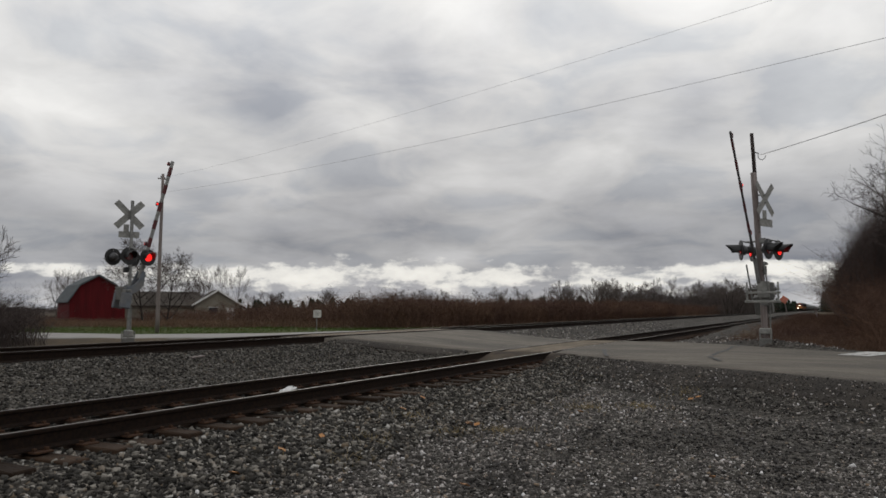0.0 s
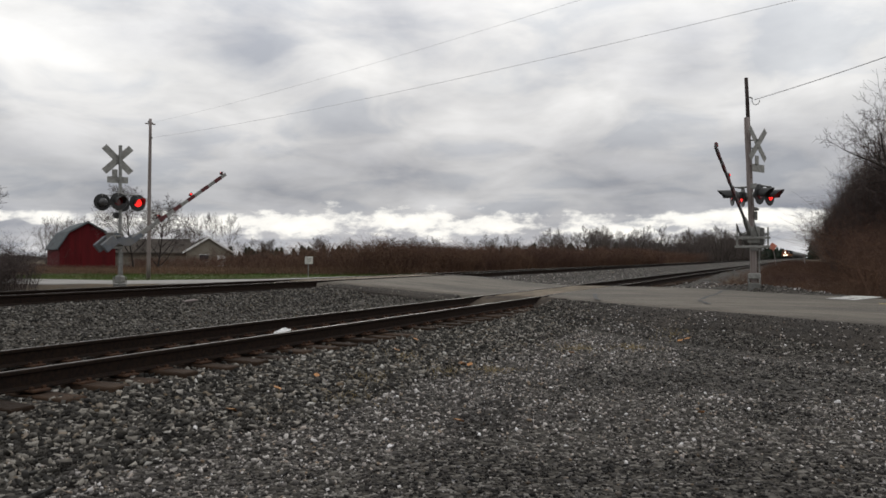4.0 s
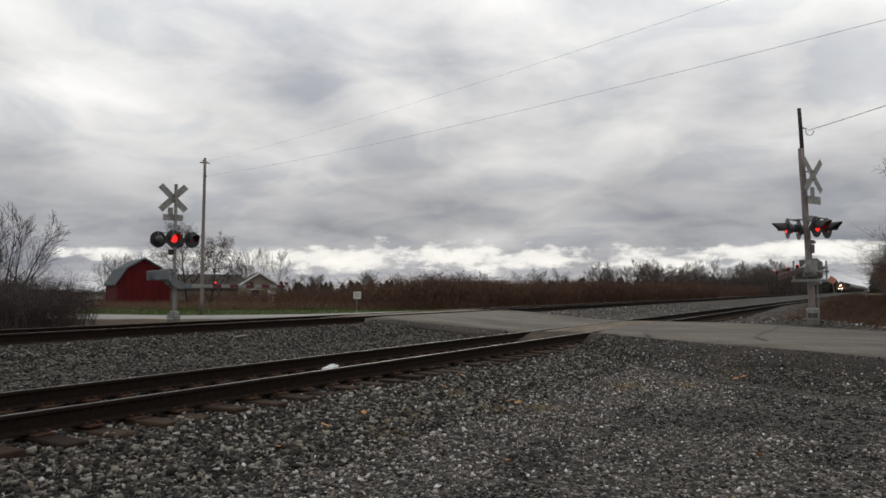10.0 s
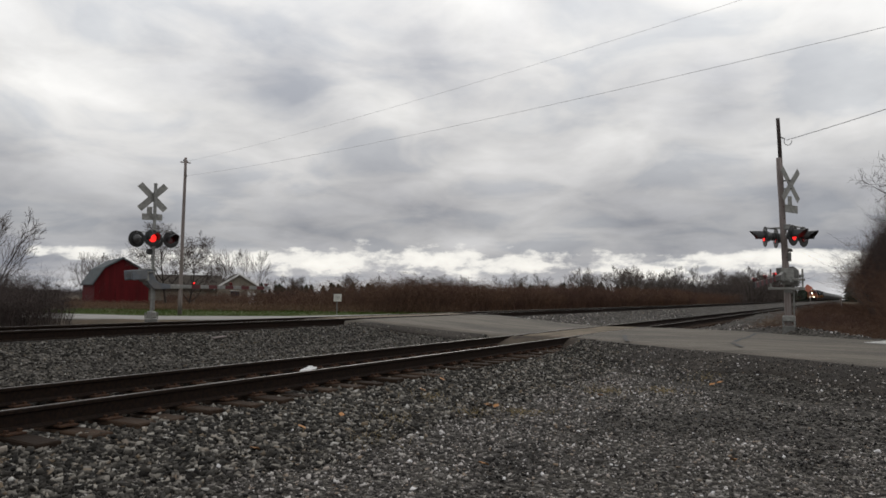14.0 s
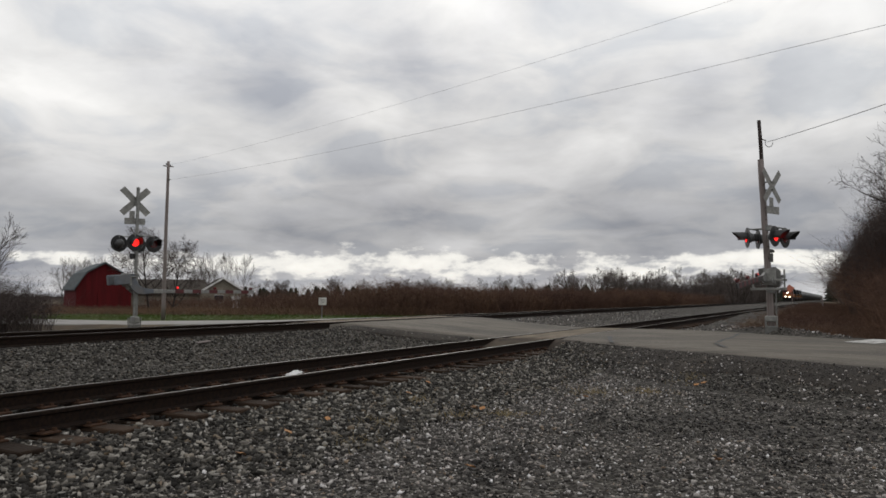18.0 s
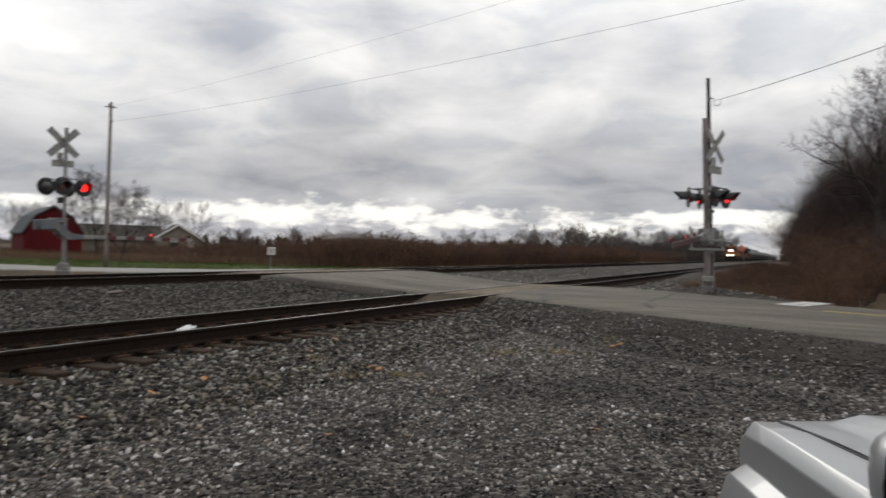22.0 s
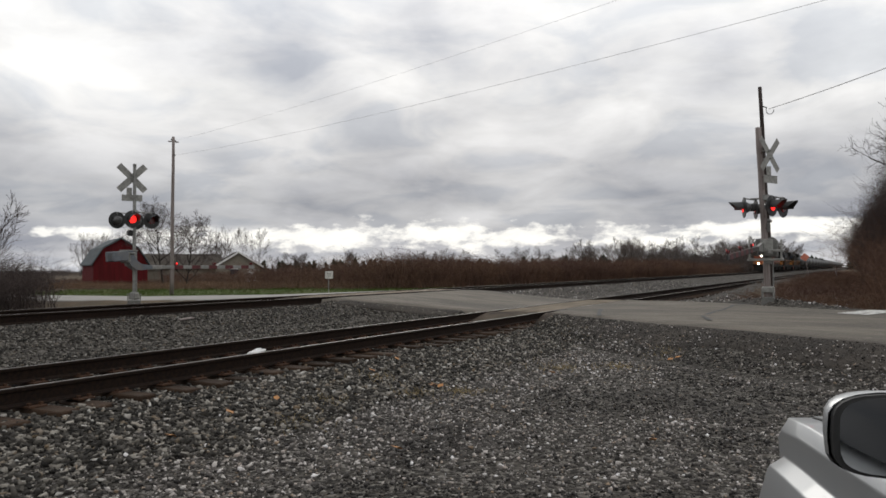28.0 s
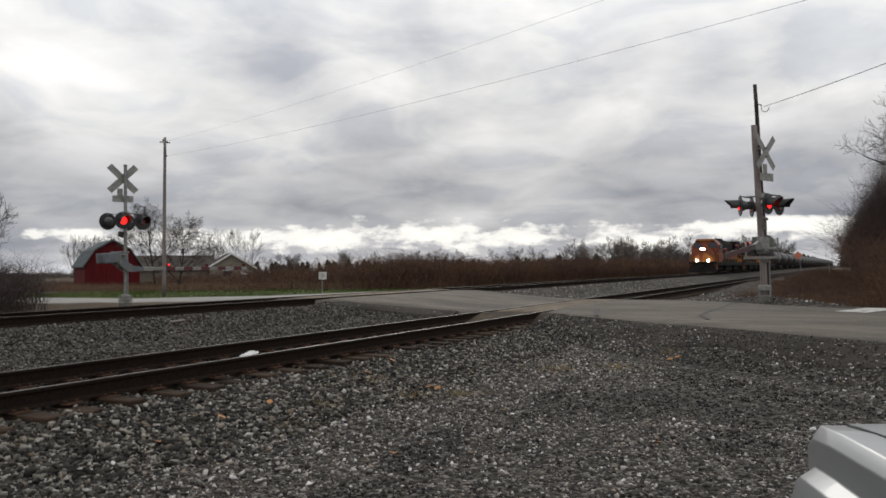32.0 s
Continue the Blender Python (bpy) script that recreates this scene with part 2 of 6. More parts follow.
M = {
    "gravel": gravel_material(),
    "stone": stone_material("yard_stone", 1.0, 1.07, 1.2),
    "ballast_stone": stone_material("ballast_stone", 0.48, 1.0, 1.5),
    "oily_stone": stone_material("oily_dark_stone", 0.33, 1.08),
    "old_stone": stone_material("grimy_ballast_stone", 0.50),
    "dirt": material("dark_oily_dirt", (0.050, 0.044, 0.038), 0.95, second=(0.055, 0.047, 0.04), scale=3, third=(0.026, 0.023, 0.021), scale3=0.8, bump=0.9, bump_scale=70),
    "crossing": material("dirty_crossing_panel", (0.185, 0.150, 0.110), 0.9, second=(0.105, 0.085, 0.062), scale=4, bump=0.6, bump_scale=90, stretch=(1, 0.3, 1)),
    "crossing_dirt": material("packed_brown_dirt", (0.060, 0.047, 0.036), 0.95, second=(0.036, 0.029, 0.024), scale=5, third=(0.10, 0.078, 0.055), scale3=1.6, bump=0.8, bump_scale=60),
    "asphalt": material("worn_asphalt", (0.128, 0.115, 0.098), 0.9, second=(0.168, 0.150, 0.126), scale=2.2, mix=(0.42, 0.6), third=(0.085, 0.078, 0.07), scale3=0.5, bump=0.6, bump_scale=220, speck=0.35, stretch=(0.35, 1, 1)),
    "road_far": material("pale_road", (0.30, 0.29, 0.27), 0.9, second=(0.24, 0.23, 0.22), scale=2, bump=0.3, bump_scale=120),
    "tar": material("tar_crack", (0.018, 0.018, 0.018), 0.8, second=(0.03, 0.03, 0.03)),
    "rail": material("rusted_rail", (0.010, 0.007, 0.006), 0.9, 0.0, second=(0.020, 0.012, 0.008), scale=25, bump=0.3),
    "railhead": material("polished_rail_head", (0.22, 0.205, 0.19), 0.42, 0.9, second=(0.10, 0.085, 0.07), scale=12, stretch=(1, 0.1, 1)),
    "tie": material("weathered_tie", (0.024, 0.017, 0.013), 0.9, second=(0.046, 0.029, 0.019), scale=7, bump=0.7, bump_scale=50, object_random=0.4, stretch=(0.2, 1, 1)),
    "rust": material("rusty_plate", (0.075, 0.040, 0.024), 0.85, second=(0.045, 0.026, 0.018), scale=20, bump=0.4),
    "grass": material("mown_grass", (0.040, 0.070, 0.012), 0.95, second=(0.056, 0.084, 0.016), scale=2, third=(0.085, 0.072, 0.03), scale3=0.3, bump=0.8, bump_scale=30),
    "soil": material("dry_weedy_ground", (0.085, 0.062, 0.04), 0.95, second=(0.05, 0.04, 0.03), scale=1.5, third=(0.11, 0.085, 0.05), scale3=0.12, bump=0.8, bump_scale=15),
    "bark": material("grey_brown_bark", (0.054, 0.046, 0.041), 0.9, second=(0.030, 0.026, 0.023), scale=9, bump=0.5, bump_scale=40),
    "twig": material("bare_twigs", (0.098, 0.082, 0.074), 0.9, island=0.35),
    "dark_twig": material("dark_wet_twigs", (0.074, 0.059, 0.055), 0.9, island=0.4),
    "brush": material("red_brown_brush", (0.082, 0.048, 0.038), 0.95, second=(0.118, 0.070, 0.046), scale=0.25, island=0.5),
    "weed": material("dead_tan_weeds", (0.17, 0.11, 0.068), 0.95, second=(0.11, 0.066, 0.045), scale=0.2, island=0.5),
    "conifer": material("dark_conifer", (0.016, 0.022, 0.014), 0.95, island=0.4),
    "galv": material("galvanised_steel", (0.25, 0.25, 0.24), 0.55, 0.5, second=(0.17, 0.17, 0.16), scale=11, bump=0.1),
    "alu": material("weathered_aluminium", (0.29, 0.288, 0.27), 0.6, 0.3, second=(0.19, 0.188, 0.175), scale=9, bump=0.08),
    "grey_paint": material("grey_cabinet_paint", (0.15, 0.148, 0.14), 0.7, 0.1, second=(0.10, 0.098, 0.09), scale=6),
    "black_paint": material("matt_black_paint", (0.012, 0.012, 0.013), 0.5, second=(0.022, 0.022, 0.022), scale=9),
    "hood_face": material("lamp_glass_clear", (0.10, 0.10, 0.10), 0.12, 0.0, second=(0.2, 0.2, 0.2), scale=12),
    "white_paint": material("weathered_white_sheeting", (0.62, 0.61, 0.58), 0.6, second=(0.45, 0.44, 0.42), scale=5, third=(0.36, 0.34, 0.31), scale3=1.5),
    "red_paint": material("red_sheeting", (0.085, 0.010, 0.012), 0.6, second=(0.055, 0.009, 0.010), scale=6),
    "concrete": material("pale_concrete", (0.34, 0.33, 0.31), 0.9, second=(0.26, 0.25, 0.235), scale=5, bump=0.4),
    "pole": material("weathered_pole_wood", (0.25, 0.215, 0.205), 0.9, second=(0.165, 0.14, 0.13), scale=8, stretch=(3, 3, 0.15), bump=0.5),
    "old_pole": material("dark_tarred_wood", (0.055, 0.044, 0.041), 0.9, second=(0.035, 0.028, 0.026), scale=6, stretch=(3, 3, 0.2), bump=0.5),
    "lamp_back": material("dark_glossy_housing", (0.075, 0.076, 0.078), 0.35, 0.1, second=(0.05, 0.05, 0.052), scale=7),
    # right gate arm: its backlit shade is put into this darker colour
    "arm_dark": material("backlit_dark_arm", (0.050, 0.046, 0.045), 0.7, second=(0.034, 0.031, 0.030), scale=5),
    "weight": material("blue_grey_steel_paint", (0.13, 0.145, 0.165), 0.6, 0.1, second=(0.09, 0.10, 0.115), scale=5, third=(0.16, 0.15, 0.14), scale3=1.5),
    "wire": material("weathered_wire", (0.42, 0.42, 0.425), 0.6),
    "barn_red": material("faded_barn_red", (0.098, 0.010, 0.012), 0.85, second=(0.068, 0.009, 0.010), scale=0.8, stretch=(4, 4, 0.3), bump=0.2),
    "shingle": material("grey_roof_metal", (0.10, 0.112, 0.118), 0.85, second=(0.075, 0.083, 0.088), scale=0.6, stretch=(1, 1, 4)),
    "house_roof": material("brown_grey_shingle", (0.085, 0.074, 0.064), 0.9, second=(0.06, 0.052, 0.045), scale=1.0),
    "siding": material("tan_siding", (0.22, 0.20, 0.165), 0.85, second=(0.18, 0.16, 0.13), scale=1.0),
    "trim_white": material("white_trim", (0.7, 0.7, 0.68), 0.6, second=(0.6, 0.6, 0.58)),
    "window": material("dark_window_glass", (0.03, 0.035, 0.045), 0.08),
    "red_lens": material("unlit_red_lens", (0.10, 0.006, 0.006), 0.15, second=(0.07, 0.005, 0.005)),
    "red_glow": material("lit_red_lamp", (0.5, 0.01, 0.01), 0.4, emit=(1.0, 0.02, 0.016), strength=1.6),
    "orange": material("locomotive_orange", (0.225, 0.044, 0.010), 0.55, second=(0.14, 0.030, 0.010), scale=1.2),
    "yellow": material("locomotive_yellow", (0.36, 0.135, 0.018), 0.5, second=(0.28, 0.10, 0.018)),
    "loco_black": material("sooty_black", (0.014, 0.013, 0.012), 0.86, second=(0.026, 0.024, 0.022), scale=2),
    "tank": material("grimy_black_tank", (0.014, 0.014, 0.014), 0.5, second=(0.028, 0.026, 0.024), scale=0.8),
    "headlight": material("lit_headlight", (1, 1, 1), 0.3, emit=(1.0, 0.9, 0.72), strength=12.0),
    "cloth": material("crumpled_white_plastic", (0.75, 0.75, 0.74), 0.6, second=(0.6, 0.6, 0.6), scale=20, bump=0.3),
    "orange_sign": material("orange_sheeting", (0.60, 0.20, 0.13), 0.6, second=(0.5, 0.16, 0.10)),
    "line_white": material("worn_white_marking", (0.50, 0.50, 0.48), 0.8, second=(0.2, 0.185, 0.165), scale=7, mix=(0.48, 0.6)),
    "line_yellow": material("worn_yellow_marking", (0.42, 0.30, 0.07), 0.8, second=(0.2, 0.17, 0.09), scale=8, mix=(0.5, 0.7)),
    "silver": material("silver_car_paint", (0.30, 0.31, 0.315), 0.36, 0.42, second=(0.285, 0.295, 0.30), scale=3, coat=0.35),
    "rubber": material("black_rubber", (0.016, 0.016, 0.016), 0.7, second=(0.025, 0.025, 0.025)),
    "mirror": material("mirror_glass", (0.82, 0.83, 0.84), 0.02, 1.0),
    "glass": material("tinted_car_glass", (0.006, 0.007, 0.008), 0.04),
    "leaf": material("dry_orange_leaf", (0.42, 0.19, 0.05), 0.8, second=(0.3, 0.14, 0.05), scale=30),
    "straw": material("straw_grass", (0.26, 0.20, 0.10), 0.9, island=0.4),
}

M["glass"].node_tree.nodes["Principled BSDF"].inputs["Specular IOR Level"].default_value = 0.15


# ---- mesh helpers ----
def link_mesh(name, bm, mat, parent=None, label="", smooth=False):
    me = bpy.data.meshes.new(name)
    if smooth:
        for f in bm.faces:
            f.smooth = True
    bm.to_mesh(me)
    bm.free()
    for one in mat if isinstance(mat, (list, tuple)) else (mat,):
        me.materials.append(M[one])
    ob = new(name, me)
    if parent:
        ob.parent = parent
    if label:
        ob["label"] = label
    return ob


def part(name, bm, mat, parent, label="", smooth=False):
    return link_mesh(name, bm, mat, parent, label, smooth)


def thing(name, at, label, category, group="", turn=0.0, kind=""):
    e = new(name)
    e.matrix_basis = at if isinstance(at, Matrix) else pose(*at, 0, 0, turn)
    return tagged(e, label, category, group, kind)


def array_mesh(name, verts, faces, mat, parent=None, label="", smooth=False):
    verts, faces = np.asarray(verts, np.float32), np.asarray(faces, np.int32)
    me = bpy.data.meshes.new(name)
    n, k = faces.shape
    me.vertices.add(len(verts))
    me.vertices.foreach_set("co", verts.ravel())
    me.loops.add(n * k)
    me.loops.foreach_set("vertex_index", faces.ravel())
    me.polygons.add(n)
    me.polygons.foreach_set("loop_start", np.arange(0, n * k, k, dtype=np.int32))
    for one in mat if isinstance(mat, (list, tuple)) else (mat,):
        me.materials.append(M[one])
    if smooth:
        me.polygons.foreach_set("use_smooth", [True] * n)
    me.update(calc_edges=True)
    ob = new(name, me)
    if parent:
        ob.parent = parent
    if label:
        ob["label"] = label
    return ob


def box(size, at=(0, 0, 0), turn=None, bevel=0.0, bm=None, taper=1.0):
    bm = bm or bmesh.new()
    made = bmesh.ops.create_cube(bm, size=1)["verts"]
    for v in made:
        k = taper if v.co.z > 0 else 1.0
        v.co = Vector((v.co.x * size[0] * k, v.co.y * size[1] * k, v.co.z * size[2]))
    if bevel:
        edges = {e for v in made for e in v.link_edges}
        made = list({v for f in bmesh.ops.bevel(bm, geom=list(edges), offset=bevel, segments=1, affect="EDGES")["faces"] for v in f.verts} | {v for v in made if v.is_valid})
    m = Matrix.Translation(at) @ (turn or Matrix())
    for v in made:
        v.co = m @ v.co
    return bm


def tube(a, b, r0, r1=None, sides=10, bm=None, caps=True):
    """A tapered round bar from a to b."""
    bm = bm or bmesh.new()
    a, b = Vector(a), Vector(b)
    way = b - a
    m = Matrix.Translation((a + b) / 2) @ way.to_track_quat("Z", "Y").to_matrix().to_4x4()
    bmesh.ops.create_cone(bm, cap_ends=caps, segments=sides, radius1=r0, radius2=r0 if r1 is None else r1, depth=way.length, matrix=m)
    return bm


def prism(outline, depth, m=None, bm=None):
    """An outline in x and z, drawn out along y by depth, centred."""
    bm = bm or bmesh.new()
    m = m or Matrix()
    front = [bm.verts.new(m @ Vector((x, -depth / 2, z))) for x, z in outline]
    rear = [bm.verts.new(m @ Vector((x, depth / 2, z))) for x, z in outline]
    bm.faces.new(front)
    bm.faces.new(rear[::-1])
    n = len(outline)
    for i in range(n):
        j = (i + 1) % n
        bm.faces.new((front[j], front[i], rear[i], rear[j]))
    bmesh.ops.recalc_face_normals(bm, faces=bm.faces)
    return bm


def lathe(profile, sides=20, m=None, bm=None):
    """A round body about z from (radius, height) pairs."""
    bm = bm or bmesh.new()
    m = m or Matrix()
    rings = []
    for r, h in profile:
        rings.append([bm.verts.new(m @ Vector((r * math.cos(2 * math.pi * i / sides), r * math.sin(2 * math.pi * i / sides), h))) for i in range(sides)])
    for p, q in zip(rings, rings[1:]):
        for i in range(sides):
            j = (i + 1) % sides
            bm.faces.new((p[i], p[j], q[j], q[i]))
    bm.faces.new(rings[0][::-1])
    bm.faces.new(rings[-1])
    bmesh.ops.remove_doubles(bm, verts=bm.verts, dist=1e-5)
    bmesh.ops.recalc_face_normals(bm, faces=bm.faces)
    return bm

# ---- the lie of the land ----
NEAR_X, FAR_X = -7.26, -13.66          # middles of the two tracks
NEAR_RAIL, FAR_RAIL = 0.35, 0.70       # tops of their rails
GAUGE = 1.505
EDGE_NEAR = [(-120, 30), (-60, 23.0), (-40, 20.2), (-27, 19.0), (-22, 18.9), (-16, 17.2), (-12.6, 16.6), (-10.2, 17.5), (-8.2, 17.6), (-6.5, 17.9), (-5.6, 17.2), (-4.6, 16.2), (-3.6, 15.3), (-2.4, 14.3), (-1.2, 13.5), (0, 12.7), (2.5, 11.2), (8, 7.8), (20, 0), (60, -24)]
EDGE_FAR = [(-120, 36), (-60, 29), (-40, 26.0), (-30, 24.9), (-24, 25.6), (-18, 26.4), (-14.9, 26.6), (-11.2, 26.2), (-6.5, 26.6), (-4.5, 26.0), (-3.0, 24.6), (-1.5, 22.9), (-0.6, 22.4), (0.8, 21.6), (2, 21.0), (4.2, 19.8), (8, 17.5), (20, 9.5), (60, -15)]
ROAD_Z = [(-120, -0.2), (-60, 0.0), (-30, 0.25), (-22, 0.40), (-16, 0.62), (-14.8, 0.665), (-12.5, 0.665), (-9.5, 0.40), (-8.3, 0.336), (-6.2, 0.336), (-2, 0.39), (3, 0.33), (10, 0.2), (60, 0.0)]


def along(table, x):
    return float(np.interp(x, [p[0] for p in table], [p[1] for p in table]))


# height of the ground across the tracks, away from the road
ACROSS = [(-160, -0.35), (-60, -0.2), (-30, 0.05), (-22, 0.12), (-17.5, 0.2), (-15.7, 0.47), (-14.9, 0.50), (-12.3, 0.50), (-11.7, 0.45), (-10.6, 0.16), (-9.6, 0.09), (-8.8, 0.10), (-8.4, 0.105), (-5.95, 0.09), (-5.2, 0.02), (-3.6, -0.06), (0, -0.07), (60, -0.07)]


def land(x, y):
    z = along(ACROSS, x)
    if y > 30 and x > -5.5:
        z += 0.35 * min(1, (y - 30) / 20)
    # the road stands on a low bank
    lo, hi = along(EDGE_NEAR, x), along(EDGE_FAR, x)
    off = max(lo - y, y - hi, 0.0)
    if -160 < x < 70:
        k = 1 - min(1, off / (2.6 if x > -5.9 else 1.6))
        k = k * k * (3 - 2 * k)
        on_bed = abs(x - NEAR_X) < 1.35 or abs(x - FAR_X) < 1.35
        top = along(ROAD_Z, x) - 0.035
        if not (on_bed and off > 0):
            z = z * (1 - k) + top * k
        if off == 0:
            z = top - (0.16 if on_bed else 0)
    # a low bank of gravel along the far edge of the road, round the signal's foot
    if -6 < x < 3 and y > hi:
        z += 0.24 * min(1.0, (y - hi) / 0.25) * math.exp(-((y - hi - 0.5) / 0.9) ** 2 - ((x + 1.5) / 1.7) ** 2)
    z += 0.02 * noise.noise((x * 0.6, y * 0.6, 0)) + 0.05 * noise.noise((x * 0.07, y * 0.07, 3))* min(1, abs(x - NEAR_X) / 15)
    return z


def ticks(spans):
    out = []
    for a, b, step in spans:
        out += list(np.arange(a, b, step))
    return out + [spans[-1][1]]


xs = ticks([(-2500, -400, 300), (-400, -60, 20), (-60, -18, 2), (-18, 4, 0.3), (4, 20, 1.5), (20, 120, 20), (120, 2500, 300)])
ys = ticks([(-2500, -60, 300), (-60, -4, 7), (-4, 34, 0.4), (34, 70, 2), (70, 400, 20), (400, 2500, 300)])
gv = [(x, y, land(x, y)) for y in ys for x in xs]
nx = len(xs)
gf = [(j * nx + i, j * nx + i + 1, (j + 1) * nx + i + 1, (j + 1) * nx + i) for j in range(len(ys) - 1) for i in range(nx - 1)]
ground = tagged(array_mesh("ground", gv, gf, ["gravel", "soil", "grass"], smooth=True), "grey crushed-stone yard and weedy ground beside the tracks", "ground", kind="structure")
for p in ground.data.polygons:
    c = p.center
    rough_edge = 0.8 * noise.noise((c.x * 0.35, c.y * 0.35, 7))
    if c.x < -17.0 + rough_edge or (c.x > -4.2 + rough_edge and c.y > along(EDGE_FAR, max(-20, min(60, c.x))) + 1.2 + rough_edge) or abs(c.x) > 25 or c.y < -25:
        p.material_index = 1
    if -62 < c.x < -17.5 and 27 + rough_edge < c.y < 47 + 3 * rough_edge and c.x < -21 - (c.y - 30) * 0.25 and c.y > along(EDGE_FAR, c.x) + 0.6:
        p.material_index = 2


def strip_of(name, x0, x1, step, lo, hi, lift, mat, label, category, rows=10, kind="structure", crown=0.0):
    cols = list(np.arange(x0, x1, step)) + [x1]
    v = []
    for x in cols:
        a, b = lo(x), hi(x)
        for k in range(-1, rows + 2):
            if k in (-1, rows + 1):
                x1_, y1_, z1_ = v[-1] if k > 0 else (x, a, along(ROAD_Z, x) + lift)
                v.append((x, y1_ + (0.05 if k > 0 else -0.05), z1_ - 0.30))
                continue
            f = k / rows
            ragged = 0.14 * noise.noise((x * 1.7, 40 if k == 0 else 80, 0)) if k in (0, rows) else 0
            v.append((x, a + (b - a) * f + ragged, along(ROAD_Z, x) + lift + crown * (1 - (2 * f - 1) ** 2) - (0.03 if k in (0, rows) else 0)))
    w = rows + 3
    f = [(i * w + k, (i + 1) * w + k, (i + 1) * w + k + 1, i * w + k + 1) for i in range(len(cols) - 1) for k in range(w - 1)]
    return tagged(array_mesh(name, v, f, mat, smooth=True), label, category, kind=kind)


near_edge, far_edge = (lambda x: along(EDGE_NEAR, x)), (lambda x: along(EDGE_FAR, x))
HALF = GAUGE / 2
road = strip_of("road", NEAR_X + HALF + 0.07, 60, 0.5, near_edge, far_edge, 0.0, "asphalt", "worn grey asphalt road leading to the level crossing", "road", crown=0.02)
strip_of("road_between_rails", NEAR_X - HALF + 0.12, NEAR_X + HALF - 0.12, 0.3, near_edge, far_edge, 0.006, "crossing", "dirty tan panel between the near rails", "road")
strip_of("road_between_tracks", FAR_X + HALF + 0.07, NEAR_X - HALF - 0.07, 0.4, near_edge, far_edge, 0.0, "asphalt", "asphalt ramp rising between the two tracks", "road")
strip_of("road_between_far_rails", FAR_X - HALF + 0.12, FAR_X + HALF - 0.12, 0.3, near_edge, far_edge, 0.018, "crossing", "dirty tan panel between the far rails", "road")
strip_of("road_beyond", -120, FAR_X - HALF - 0.07, 1.0, near_edge, far_edge, 0.0, "road_far", "pale country road beyond the tracks", "road")


strip_of("dirt_shoulder", -6.3, 60, 0.35, lambda x: near_edge(x) - 1.5 - 0.7 * noise.noise((x * 0.5, 9, 0)) - 0.2 * noise.noise((x * 2.1, 5, 0)), lambda x: near_edge(x) + 0.02, -0.03, "dirt", "dark oily dirt along the edge of the road", "dirt")
for p in bpy.data.objects["dirt_shoulder"].data.vertices:
    p.co.z = land(p.co.x, p.co.y) + (0.022, -0.03, -0.2)[0 if 1 < p.index % 13 else 1 if p.index % 13 == 1 else 2]
strip_of("ramp_shoulder", -12.4, -8.3, 0.3, lambda x: near_edge(x) - 0.75 - 0.3 * noise.noise((x * 0.9, 4, 0)), lambda x: near_edge(x) + 0.02, -0.03, "dirt", "dark dirt on the side of the ramp", "dirt")
for p in bpy.data.objects["ramp_shoulder"].data.vertices:
    p.co.z = land(p.co.x, p.co.y) + (0.022, -0.03, -0.2)[0 if 1 < p.index % 13 else 1 if p.index % 13 == 1 else 2]


def dirt_wedge(name, x0, x1, reach, foot, label):
    """Packed dirt falling from the crossing panel down to the ties between the rails."""
    cols, rows = 14, 10
    v = []
    for i in range(cols + 1):
        x = x0 + (x1 - x0) * i / cols
        for k in range(rows + 1):
            f = k / rows
            y = near_edge(x) + 0.04 - (reach * (1 + 0.35 * noise.noise((x * 2.0, 3, 1)))) * f
            top = along(ROAD_Z, x) + 0.002
            z = foot + (top - foot) * (1 - f * f * (3 - 2 * f)) + 0.018 * noise.noise((x * 5, y * 5, 2)) * min(1, 4 * f)
            v.append((x, y, z - (0.06 if k == rows else 0)))
    w = rows + 1
    fc = [(i * w + k, i * w + k + 1, (i + 1) * w + k + 1, (i + 1) * w + k) for i in range(cols) for k in range(rows)]
    return tagged(array_mesh(name, v, fc, "crossing_dirt", smooth=True), label, "dirt", kind="structure")


dirt_wedge("dirt_wedge_near", NEAR_X - HALF + 0.05, NEAR_X + HALF - 0.05, 1.5, NEAR_RAIL - 0.20, "brown packed dirt sloping down between the near rails")
dirt_wedge("dirt_wedge_far", FAR_X - HALF + 0.05, FAR_X + HALF - 0.05, 1.2, FAR_RAIL - 0.20, "brown packed dirt sloping down between the far rails")
dirt_wedge("dirt_wedge_side", NEAR_X + HALF + 0.06, NEAR_X + HALF + 1.0, 1.1, 0.10, "dark dirt sloping off beside the near rail")


# ---- tracks ----
def rail_mesh(y0, y1):
    """One rail: foot, web and head; the polished top is its own face strip."""
    half = [(0.075, 0), (0.075, 0.012), (0.012, 0.035), (0.010, 0.135), (0.036, 0.15), (0.037, 0.176), (0.026, 0.184), (0.017, 0.186)]
    ring = half + [(-x, z) for x, z in half[::-1]]
    bm = bmesh.new()
    ends = [[bm.verts.new((x, y, z)) for x, z in ring] for y in (y0, y1)]
    n = len(ring)
    for i in range(n):
        j = (i + 1) % n
        f = bm.faces.new((ends[0][i], ends[0][j], ends[1][j], ends[1][i]))
        f.material_index = 1 if i == 7 else 0
    bm.faces.new(ends[0][::-1])
    bm.faces.new(ends[1])
    bmesh.ops.recalc_face_normals(bm, faces=bm.faces)
    return bm


def track(name, x, top, label):
    t = thing(name, (x, 0, top - 0.186), label, "railway track", kind="structure")
    for s in (-1, 1):
        r = part("rail", rail_mesh(-60, 1100), ("rail", "railhead"), t, "rusty steel rail with a polished head")
        r.location.x = s * HALF
    return t


